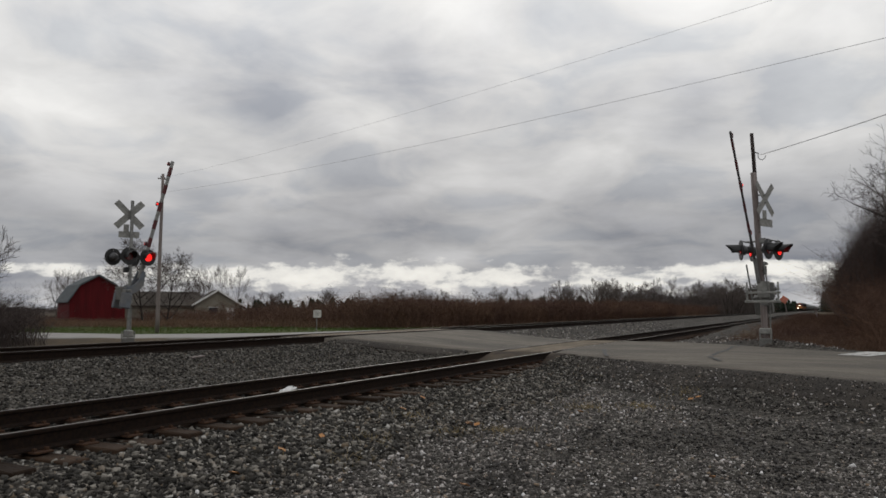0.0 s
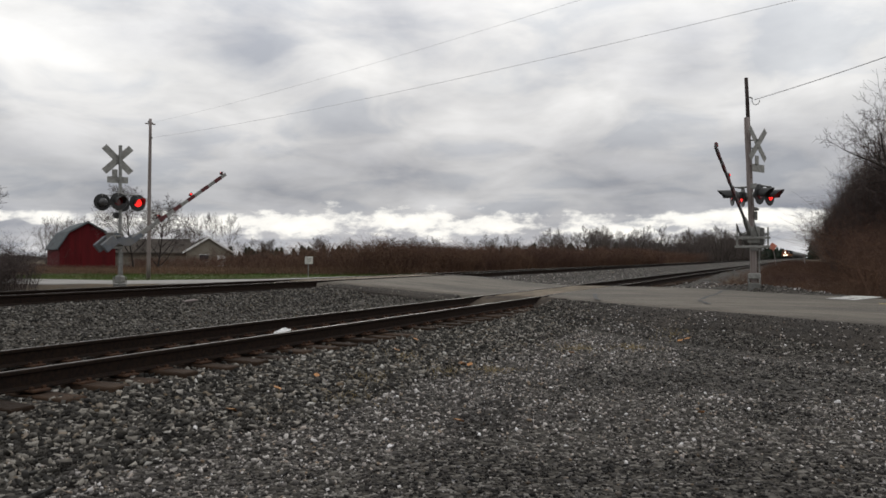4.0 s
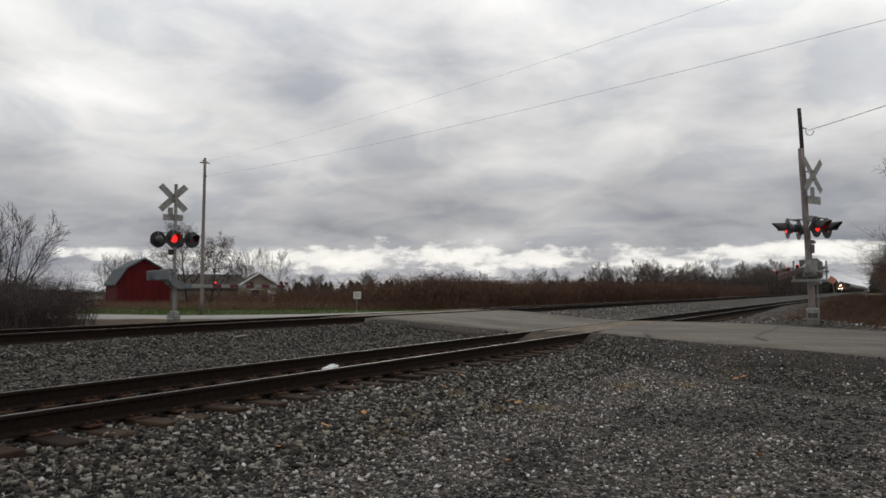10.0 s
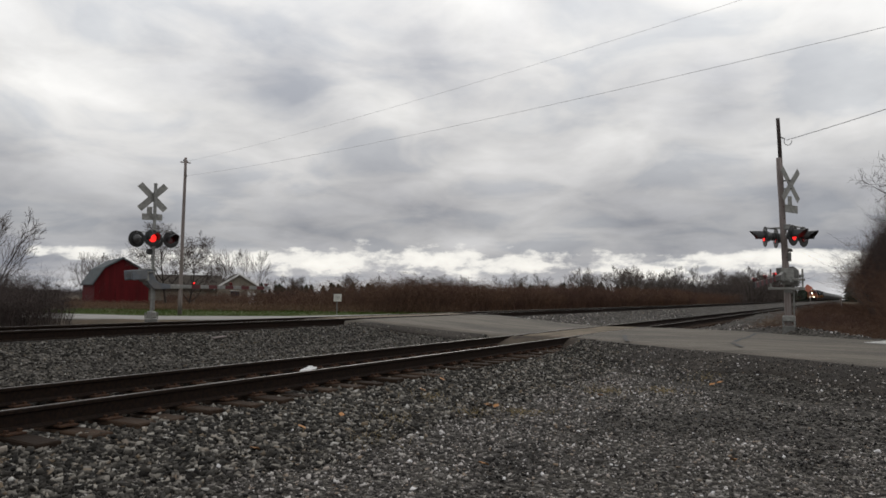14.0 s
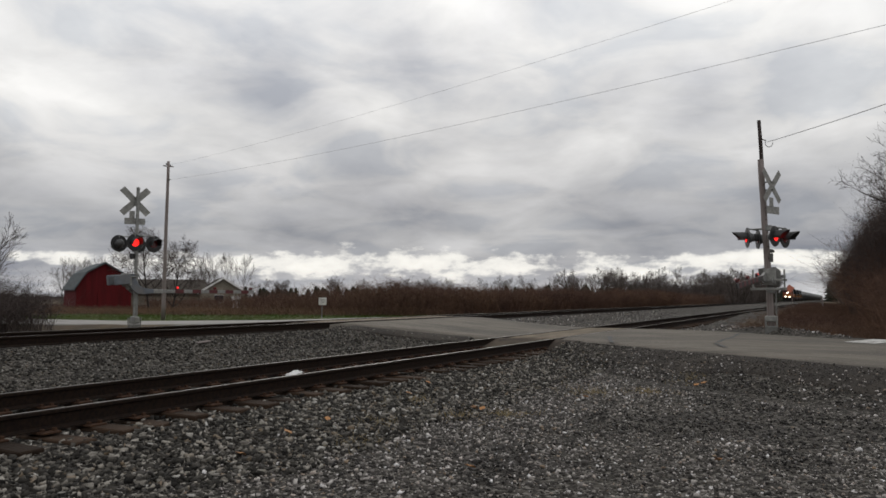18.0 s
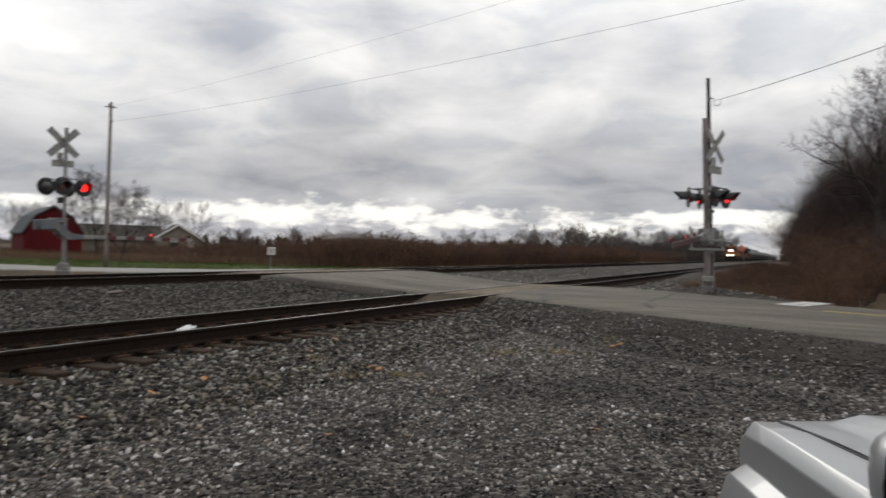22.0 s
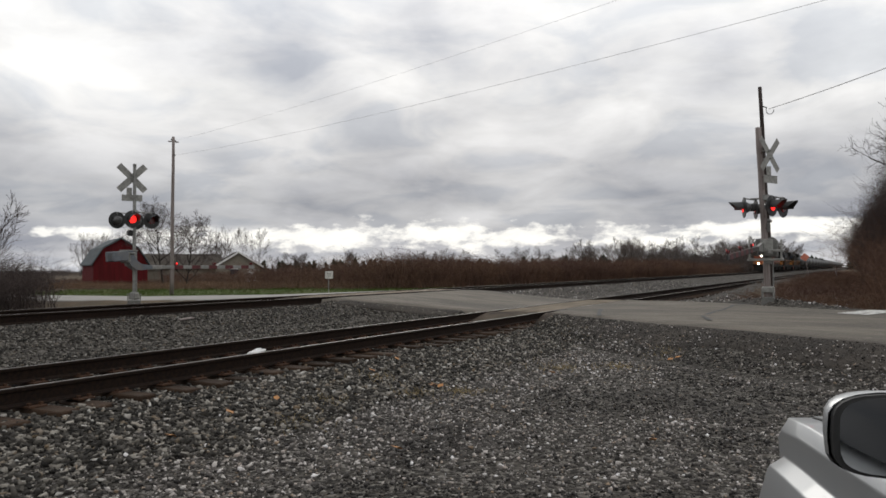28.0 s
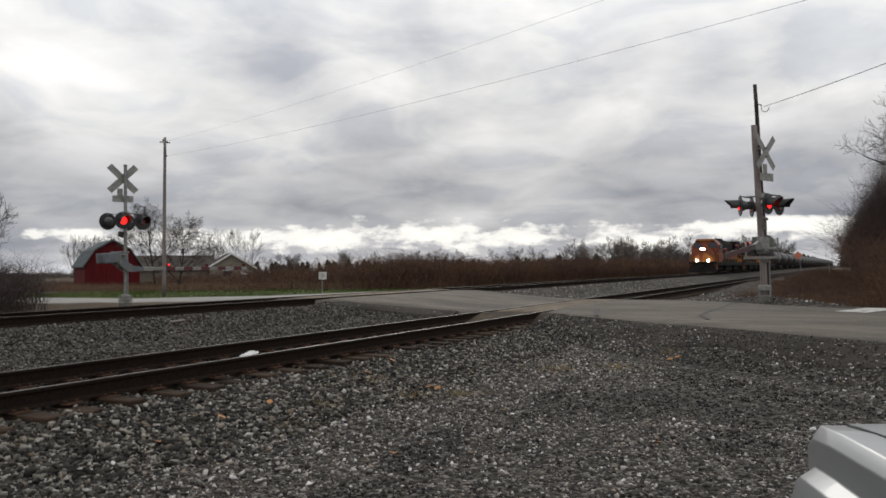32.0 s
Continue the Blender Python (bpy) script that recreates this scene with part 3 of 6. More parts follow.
track_near = track("track_near", NEAR_X, NEAR_RAIL, "near railway track, rusty rails on weathered wooden ties")
track_far = track("track_far", FAR_X, FAR_RAIL, "far main track on raised ballast")


# ---- crossing signals ----
def lamp_unit(parent, at, face, label):
    """A flashing lamp: round black background, housing behind it, visor, and a lens that turns its lit side out and in."""
    m = pose(*at, 0, 0, face) @ pose(0, 0, 0, 0, 90, 0)
    disc = part("lamp", lathe([(0.05, -0.012), (0.30, -0.012), (0.305, 0.0), (0.30, 0.012), (0.16, 0.014), (0.155, 0.03), (0.05, 0.03)], 28), "black_paint", parent, label, smooth=False)
    disc.matrix_basis = m
    part("housing", lathe([(0.02, -0.20), (0.09, -0.18), (0.15, -0.10), (0.165, -0.012), (0.05, -0.012)], 20), "lamp_back", disc, "dark grey domed lamp housing", smooth=True)
    visor = bmesh.new()
    rings = []
    for r, z0 in ((0.165, 0.01), (0.172, 0.01)):
        for reach in (0.0, 0.42):
            ring = []
            for k in range(17):
                a = math.radians(-20 + 220 * k / 16)
                cut = 0.55 + 0.45 * max(0, math.sin(a))
                ring.append(visor.verts.new((-r * math.sin(a), r * math.cos(a), z0 + reach * cut)))
            rings.append(ring)
    for p, q in ((0, 1), (3, 2), (1, 3), (2, 0)):
        for i in range(16):
            visor.faces.new((rings[p][i], rings[p][i + 1], rings[q][i + 1], rings[q][i]))
    part("visor", visor, "black_paint", disc, "black lamp visor")
    lens = lathe([(0.02, -0.004), (0.13, -0.004), (0.14, 0.0), (0.13, 0.006), (0.02, 0.012)], 20)
    for f in lens.faces:
        f.material_index = 1 if f.calc_center_median().z > 0.0005 else 0
    eye = part("lens", lens, ("red_lens", "red_glow"), disc, "round red signal lens")
    eye.matrix_basis = pose(0, 0, 0.035)
    return eye


def gate_arm(parent, length, drop, skin):
    """The striped arm with its bracket, counterweight and three small lamps; it swings about its own origin, pointing along +y and hanging below it by drop."""
    arm = part("gate_arm", box((0.05, length - 0.7, 0.13), (0, 0.7 + (length - 0.7) / 2, -drop), bevel=0.01, taper=1.0), skin, parent, "red and grey striped gate arm")
    if drop:
        for x in (-0.21, 0.21):
            part("bracket", prism([(-0.16, -0.05), (-0.1, 0.11), (0.12, 0.11), (0.20, -0.10), (0.32, -0.28), (0.46, -0.37), (0.85, -0.43), (0.85, -0.56), (0.45, -0.60), (0.24, -0.57), (0.06, -0.42), (-0.1, -0.23)], 0.05, pose(x, 0, 0, 0, 0, 90)), "weight", arm, "curved steel arm bracket")
        part("bracket_tie", tube((-0.22, 0.6, -drop), (0.22, 0.6, -drop), 0.03, sides=8), "galv", arm)
        part("bracket_tie", tube((-0.22, 0.8, -drop), (0.22, 0.8, -drop), 0.03, sides=8), "galv", arm)
        part("sleeve", box((0.075, 0.7, 0.16), (0, 0.95, -drop), bevel=0.01), "alu", arm, "aluminium sleeve clamping the arm")
        for y in (0.8, 1.0, 1.25):
            part("bolt", tube((-0.06, y, -drop), (0.06, y, -drop), 0.016, sides=6), "galv", arm)
        part("counterweight", box((0.14, 0.54, 0.36), (0.30, -0.34, -0.10), pose(0, 0, 0, 5, 0, 0), bevel=0.03), "weight", arm, "blue-grey steel counterweight")
        part("counterweight", box((0.14, 0.54, 0.36), (-0.30, -0.34, -0.10), pose(0, 0, 0, 5, 0, 0), bevel=0.03), "weight", arm, "blue-grey steel counterweight")
        part("weight_bar", box((0.36, 0.10, 0.10), (0, -0.34, -0.14), bevel=0.01), "galv", arm)
    else:
        part("bracket", prism([(-0.06, -0.1), (-0.06, 0.16), (0.5, 0.10), (0.95, 0.06), (0.95, -0.08), (0.3, -0.16)], 0.09, pose(0.0, 0, 0, 0, 0, 90)), "galv", arm, "galvanised arm bracket")
        for s in (-1, 1):
            part("support_arm", box((0.03, 1.1, 0.13), (s * 0.24, 0.28, -0.16), pose(0, 0, 0, 6, 0, 0), bevel=0.01), "galv", arm)
        part("counterweight", box((0.50, 0.55, 0.30), (0, -0.52, 0.06), pose(0, 0, 0, 8, 0, 0), bevel=0.02), "grey_paint", arm, "grey steel counterweight")
    n = 5
    step = (length - 1.7) / n
    for i in range(n):
        part("stripe", box((0.056, step * 0.5, 0.136), (0, 1.75 + step * (i + 0.3), -drop)), "red_paint", arm, "red reflective stripe")
    eyes = []
    for k, at in enumerate((0.36, 0.66, 0.97)):
        y, z = length * at, 0.13 - drop
        pod = part("arm_lamp", box((0.07, 0.16, 0.09), (0, y, z), bevel=0.02), "red_paint", arm, "small red gate lamp")
        part("lamp_foot", box((0.03, 0.05, 0.06), (0, y, z - 0.06)), "black_paint", pod)
        for s in (-1, 1):
            b = lathe([(0.015, -0.004), (0.038, -0.002), (0.038, 0.002), (0.015, 0.01)], 12)
            for f in b.faces:
                f.material_index = 1 if f.calc_center_median().z > 0.0005 else 0
            e = part("lens", b, ("red_lens", "red_glow"), pod)
            e.matrix_basis = pose(s * 0.038, y, z + 0.01) @ pose(0, 0, 0, 0, 90 * s, 0)
            eyes.append((k, e))
    return arm, eyes


def crossing_signal(at, label, arm_turn, aim, pivot, top, base, lean=0.0, side=0.0, bar=0.0, lamp_aim=(0.0, 180.0), r=0.06, reach=5.75, drop=0.0, lamp_z=3.23, pairs=(-0.4, 0.4), apart=0.39, post=None):
    s = thing("crossing_signal", at, label, "crossing signal", "level crossing signals")
    part("foundation", box((0.34, 0.34, 0.3), (0, 0, base - 0.16), bevel=0.03), "grey_paint", s, "grey steel-capped foundation")
    for k in range(4):
        part("anchor_bolt", tube((0.15 * (-1) ** k, 0.15 * (-1) ** (k // 2), base - 0.02), (0.15 * (-1) ** k, 0.15 * (-1) ** (k // 2), base + 0.22), 0.02, sides=6), "galv", s)
    if post:
        # a thick weathered wooden post, leaning, bolted through
        px, pz = post
        bm = lathe([(r * (1.0 - 0.12 * k / 8), base - 0.3 + (pz - base + 0.3) * k / 8) for k in range(9)], 16)
        for v in bm.verts:
            v.co.x += px * (v.co.z - base) / (pz - base) + 0.006 * math.sin(5 * v.co.z)
        part("mast", bm, "pole", s, "weathered grey-brown wooden mast", smooth=True)
        for z in (2.6, 2.95, 3.75, 4.1, 4.45, 4.8, 5.15):
            x = px * (z - base) / (pz - base)
            part("step_bolt", tube((x + 0.05, -0.09, z), (x + 0.06, -0.15, z), 0.014, sides=6), "rust", s)
        part("collar", box((0.34, 0.30, 0.18), (0, 0, base + 0.20), bevel=0.03), "alu", s, "pale steel collar round the mast foot")
        part("mast_box", box((0.10, 0.10, 0.26), (0.13 + px * 0.45, -0.03, 2.62), bevel=0.01), "grey_paint", s, "small junction box on the mast")
    else:
        part("junction_base", box((0.30, 0.30, 0.26), (0, 0, base + 0.14), bevel=0.03, taper=0.8), "galv", s, "cast junction box at the foot of the mast")
        part("junction_lid", box((0.04, 0.2, 0.18), (0.14, 0, base + 0.14), bevel=0.01), "alu", s)
        part("mast", tube((0, 0, base + 0.2), (0, 0, top), r, r, 14), "galv", s, "galvanised steel mast")
        part("cap", lathe([(0.07, top), (0.06, top + 0.03), (0.0, top + 0.05)], 14), "galv", s)
        part("bell_box", box((0.14, 0.16, 0.20), (-0.05, -0.14, 2.86), bevel=0.02), "black_paint", s, "small black box on the mast")
    # crossbuck: two blades, plates of sheet metal
    cross_z, plate_z = top - 0.47, top - 1.195
    shift = Vector((side, 0, 0)) if post else Vector((-0.05, -0.05, 0))
    cross = Matrix.Translation(shift + Vector((0, 0, cross_z))) @ pose(0, 0, 0, 0, 0, aim)
    for a, off in ((45, 0.095), (-45, 0.11)):
        b = part("crossbuck_blade", box((0.004, 1.27, 0.20 if side else 0.23), bevel=0.0), "alu", s, "grey-backed white crossbuck blade")
        b.matrix_basis = cross @ pose(-off, 0, 0) @ pose(0, 0, 0, a, 0, 0)
        for h in (-0.5, -0.15, 0.15, 0.5):
            c = part("rivet", tube((-0.004, h, 0), (0.004, h, 0), 0.014, sides=8), "galv", b)
    for z in (-0.12, 0.12):
        part("bracket", box((0.06 + side, 0.2 if not side else 0.04, 0.04), (-0.06 + 0.4 * side, 0, cross_z + z)), "galv", s)
    p = part("track_count_plate", box((0.004, 0.70, 0.23)), "alu", s, "small plate below the crossbuck")
    p.matrix_basis = Matrix.Translation(shift + Vector((0, 0, plate_z))) @ pose(0, 0, 0, 0, 0, aim) @ pose(-0.09, 0, 0)
    q = part("plate_bracket", box((0.03, 0.18, 0.26)), "alu", s)
    q.matrix_basis = Matrix.Translation(shift + Vector((0, 0, plate_z + 0.24))) @ pose(0, 0, 0, 0, 0, aim) @ pose(-0.08, -0.1, 0)
    # lamps on a cross bar, two facing each way
    z = lamp_z
    eyes = []
    spin = pose(0, 0, 0, 0, 0, bar)
    for along_bar in pairs:
        part("lamp_bar", tube(spin @ Vector((along_bar, -apart - 0.03, z + 0.27)), spin @ Vector((along_bar, apart + 0.03, z + 0.27)), 0.02, sides=8), "galv", s)
    part("lamp_bracket", tube(spin @ Vector((pairs[0], 0, z + 0.27)), spin @ Vector((pairs[1], 0, z + 0.27)), 0.028, sides=8), "galv", s)
    part("lamp_clamp", box((0.19, 0.19, 0.16), (0, 0, z + 0.28), bevel=0.01), "galv", s)
    for along_bar, face in zip(pairs, lamp_aim[::-1]):
        for sy in (-1, 1):
            spot = spin @ Vector((along_bar, sy * apart, z))
            e = lamp_unit(s, spot, face, "round black flashing-lamp unit")
            eyes.append((sy, e))
            part("hanger", tube(spot + Vector((0, 0, 0.2)), spot + Vector((0, 0, 0.28)), 0.018, sides=8), "galv", s)
    # gate machine
    gy, gz = pivot[1], pivot[2]
    if drop:
        part("gate_machine", box((0.30, 0.50, 0.44), (0.0, gy + 0.04, gz - 0.12), bevel=0.03), "grey_paint", s, "grey steel gate machine housing")
        part("machine_door", box((0.02, 0.40, 0.34), (0.158, gy + 0.04, gz - 0.12), bevel=0.008), "alu", s)
        part("machine_roof", box((0.34, 0.54, 0.03), (0.0, gy + 0.04, gz + 0.115), bevel=0.008), "alu", s)
        part("machine_bracket", box((0.16, 0.40, 0.12), (0, gy * 0.5, gz - 0.38)), "galv", s)
        part("drive_shaft", tube((-0.40, gy, gz), (0.40, gy, gz), 0.04, sides=10), "galv", s)
    else:
        part("gate_machine", box((0.36, 0.38, 0.50), (0.10, 0.0, gz - 0.06), bevel=0.03), "grey_paint", s, "grey steel gate machine housing")
        part("machine_door", box((0.34, 0.02, 0.48), (0.0, -0.21, gz - 0.02), bevel=0.008), "alu", s)
        part("machine_bracket", box((0.2, 0.2, 0.2), (0, 0, gz - 0.40)), "galv", s)
        part("drive_shaft", tube((-0.42, 0, gz), (0.42, 0, gz), 0.035, sides=10), "galv", s)
        part("bell", lathe([(0.0, 0.0), (0.12, 0.01), (0.13, 0.06), (0.09, 0.10), (0.02, 0.12)], 16, pose(0, 0.12, base + 2.15)), "grey_paint", s, "small grey warning bell", smooth=True)
        for k, z0 in enumerate((gz - 0.38, gz - 0.12)):
            part("guard_bar", box((0.98 - 0.04 * k, 0.05, 0.07), (-0.02 + 0.02 * k, -0.36, z0), bevel=0.01), "alu", s, "pale guard rail round the gate machine")
        for gx in (-0.44, 0.40):
            part("guard_post", box((0.05, 0.05, 0.58), (gx, -0.36, gz - 0.10), bevel=0.008), "alu", s)
            part("guard_arm", tube((gx, -0.36, gz - 0.34), (gx, 0.1, gz - 0.34), 0.02, sides=8), "alu", s)
    conduit = part("conduit", tube((0.09 + 0.05 * bool(post), 0.03, base + 0.3), (0.09 + 0.05 * bool(post), 0.03, base + 1.1), 0.02, sides=8), "galv", s)
    arm, arm_eyes = gate_arm(s, reach, drop, "galv" if drop else "arm_dark")
    mount = pose(*pivot, 0, lean, 0) @ pose(0, 0, 0, 0, 0, arm_turn)
    arm.matrix_basis = mount
    return s, eyes, arm, arm_eyes, mount


SIGNALS = [
    crossing_signal((-22.2, 17.7, 0), "grey crossing signal with crossbuck, round flashing lamps and gate", -15, -30, (-0.07, -0.27, 2.11), 5.33, 0.45, lamp_aim=(-14, 166), reach=5.2, drop=0.491, lamp_z=3.32, pairs=(-0.42, 0.40), apart=0.41),
    crossing_signal((-1.67, 23.2, 0), "crossing signal on a wooden mast, seen edge-on, with gate", 176, -25, (-0.1, 0.0, 2.07), 5.23, 0.62, -5.2, 0.20, -17, (-22, 198), 0.095, 4.8, lamp_z=3.22, pairs=(-0.49, 0.31), post=(-0.19, 5.57)),
]


# ---- poles and wires ----
def wood_pole(at, foot, height, r, lean, label, wood="pole"):
    p = thing("utility_pole", at, label, "utility pole", "utility poles")
    top = Vector((lean[0], lean[1], height))
    n = 10
    bm = bmesh.new()
    prof = []
    for k in range(n + 1):
        f = k / n
        prof.append((r * (1 - 0.35 * f), foot + (height - foot) * f))
    lathe(prof, 14, bm=bm)
    for v in bm.verts:
        f = (v.co.z - foot) / (height - foot)
        v.co.x += lean[0] * f + 0.01 * math.sin(9 * f)
        v.co.y += lean[1] * f
    part("pole", bm, wood, p, "weathered wooden pole", smooth=True)
    return p, top


left_pole, _ = wood_pole((-36.25, 31.5, 0), 0.0, 9.75, 0.125, (0.1, 0), "tall thin weathered wooden utility pole by the road")
part("crossarm", box((0.07, 0.62, 0.07), (0.1, 0, 9.45), pose(0, 0, 0, 0, 0, -25), bevel=0.01), "pole", left_pole)
for s in (-0.27, 0.27):
    part("insulator", lathe([(0.02, 0.0), (0.045, 0.03), (0.045, 0.07), (0.02, 0.12)], 10, pose(0.1 - 0.42 * s, 0.9 * s, 9.48)), "grey_paint", left_pole)
part("insulator", lathe([(0.02, 0.0), (0.05, 0.03), (0.05, 0.08), (0.02, 0.12)], 10, pose(0.22, 0, 8.55)), "grey_paint", left_pole)
right_pole, _ = wood_pole((-1.86, 26.3, 0), 0.2, 7.46, 0.09, (-0.27, 0), "dark leaning wooden utility pole behind the crossing signal", "old_pole")
part("hook", tube((-0.22, 0, 6.82), (-0.06, -0.04, 6.74), 0.02, sides=6), "galv", right_pole)


def wire(name, a, b, sag, r, label):
    """A hanging wire from a to b."""
    pts = []
    for k in range(41):
        f = k / 40
        p = Vector(a).lerp(Vector(b), f)
        p.z -= sag * 4 * f * (1 - f)
        pts.append(p)
    v, fc = [], []
    for p in pts:
        for k in range(4):
            v.append((p.x + r * math.cos(math.pi * k / 2), p.y + r * math.sin(math.pi * k / 2) * 0.5, p.z + r * math.sin(math.pi * k / 2)))
    for i in range(40):
        for k in range(4):
            fc.append((4 * i + k, 4 * i + (k + 1) % 4, 4 * i + 4 + (k + 1) % 4, 4 * i + 4 + k))
    return tagged(array_mesh(name, v, fc, "wire"), label, "overhead wire", "overhead wires")


WIRES = [
    wire("overhead_wire", (-36.1, 31.5, 9.5), (30, 4.5, 9.2), 0.9, 0.0055, "thin grey upper overhead wire"),
    wire("overhead_wire", (-36.0, 31.5, 8.6), (30, 4.5, 7.2), 0.9, 0.007, "grey lower overhead wire"),
    wire("service_wire", (-1.86, 26.26, 6.69), (14, 3, 7.38), 0.5, 0.014, "service wire running from the leaning pole"),
]
loop = bmesh.new()
for k in range(7):
    a, b = math.pi * k / 7 * 1.2, math.pi * (k + 1) / 7 * 1.2
    tube((0.12 * math.cos(a), 0, -0.15 * math.sin(a)), (0.12 * math.cos(b), 0, -0.15 * math.sin(b)), 0.014, sides=6, bm=loop)
part("drip_loop", loop, "wire", right_pole).location = (0.04, -0.05, 6.66)


# ---- far buildings ----
def barn(at, turn):
    b = thing("barn", at, "red wooden barn with a grey gambrel roof", "barn", turn=turn)
    w, d, e, k, h = 3.45, 11.0, 2.9, 5.0, 6.3
    outline = [(-w, 0), (w, 0), (w, e), (2.25, k), (0, h), (-2.25, k), (-w, e)]
    part("wall", prism(outline, d), "barn_red", b, "faded red board walls")
    for x0, z0, x1, z1 in ((w + 0.3, e - 0.2, 2.27, k + 0.04), (2.27, k + 0.04, 0, h + 0.06)):
        for s in (1, -1):
            part("roof", prism([(s * x0, z0), (s * x1, z1), (s * x1, z1 + 0.14), (s * x0, z0 + 0.14)], d + 0.7), "shingle", b, "grey metal roof slope")
            part("rake_board", prism([(s * x0, z0 - 0.06), (s * x1, z1 - 0.06), (s * x1, z1 + 0.16), (s * x0, z0 + 0.16)], 0.06, pose(0, -d / 2 - 0.36, 0)), "shingle", b)
    for i in range(19):
        part("board", box((0.34, 0.05, 2.7), (-3.26 + 0.363 * i, -d / 2 - 0.025, 1.4)), "barn_red", b)
    part("door", box((2.2, 0.08, 2.4), (0.3, -d / 2 - 0.09, 1.2)), "barn_red", b, "red sliding door")
    return b


def house(at, turn):
    h = thing("house", at, "low tan house with a brown roof and white trim", "house", turn=turn)
    w, d, e, r = 3.3, 9.0, 2.5, 4.6
    part("wall", prism([(-w, 0), (w, 0), (w, e), (0, r), (-w, e)], d), "siding", h, "tan gable wall")
    for s in (1, -1):
        part("roof", prism([(s * (w + 0.5), e - 0.25), (0, r + 0.02), (0, r + 0.2), (s * (w + 0.5), e - 0.07)], d + 0.8), "house_roof", h, "brown shingle roof slope")
        part("rake_trim", prism([(s * (w + 0.5), e - 0.35), (0, r - 0.08), (0, r + 0.22), (s * (w + 0.5), e - 0.05)], 0.08, pose(0, -d / 2 - 0.44, 0)), "trim_white", h, "white rake board")
    part("wing", prism([(-3.6, 0), (3.6, 0), (3.6, 2.4), (0, 4.3), (-3.6, 2.4)], 11, pose(-8, 1.0, 0, 0, 0, 90)), "siding", h)
    for s in (1, -1):
        part("wing_roof", prism([(s * 4.1, 2.15), (0, 4.32), (0, 4.5), (s * 4.1, 2.33)], 11.6, pose(-8, 1.0, 0, 0, 0, 90)), "house_roof", h)
    win = part("window", box((1.3, 0.08, 1.0), (-0.6, -d / 2 - 0.03, 1.5)), "window", h)
    part("frame", box((1.5, 0.05, 0.1), (-0.6, -d / 2 - 0.05, 2.05)), "trim_white", win)
    part("frame", box((1.5, 0.05, 0.1), (-0.6, -d / 2 - 0.05, 0.95)), "trim_white", win)
    part("garage_door", box((1.3, 0.08, 1.9), (2.0, -d / 2 - 0.03, 0.98)), "trim_white", h)
    return h


barn((-92.3, 69.6, -0.4), 62)
house((-87.6, 88.6, -0.3), 50)


# ---- bare trees and brush ----
def bars(name, segs, sides, mat, parent=None, label=""):
    """Many tapered bars at once: rows of ax ay az bx by bz ra rb."""
    s = np.array(segs, float)
    a, b, ra, rb = s[:, :3], s[:, 3:6], s[:, 6], s[:, 7]
    way = b - a
    way /= np.linalg.norm(way, axis=1, keepdims=True) + 1e-9
    ref = np.where(np.abs(way[:, 2:3]) < 0.9, [[0.0, 0, 1]], [[1.0, 0, 0]])
    u = np.cross(way, ref)
    u /= np.linalg.norm(u, axis=1, keepdims=True) + 1e-9
    w = np.cross(way, u)
    ang = 2 * np.pi * np.arange(sides) / sides
    ring = u[:, None] * np.cos(ang)[None, :, None] + w[:, None] * np.sin(ang)[None, :, None]
    v = np.concatenate([a[:, None] + ring * ra[:, None, None], b[:, None] + ring * rb[:, None, None]], 1).reshape(-1, 3)
    k = np.arange(sides)
    quad = np.stack([k, (k + 1) % sides, sides + (k + 1) % sides, sides + k], 1)
    f = (quad[None] + (2 * sides * np.arange(len(s)))[:, None, None]).reshape(-1, 4)
    return array_mesh(name, v, f, mat, parent, label)


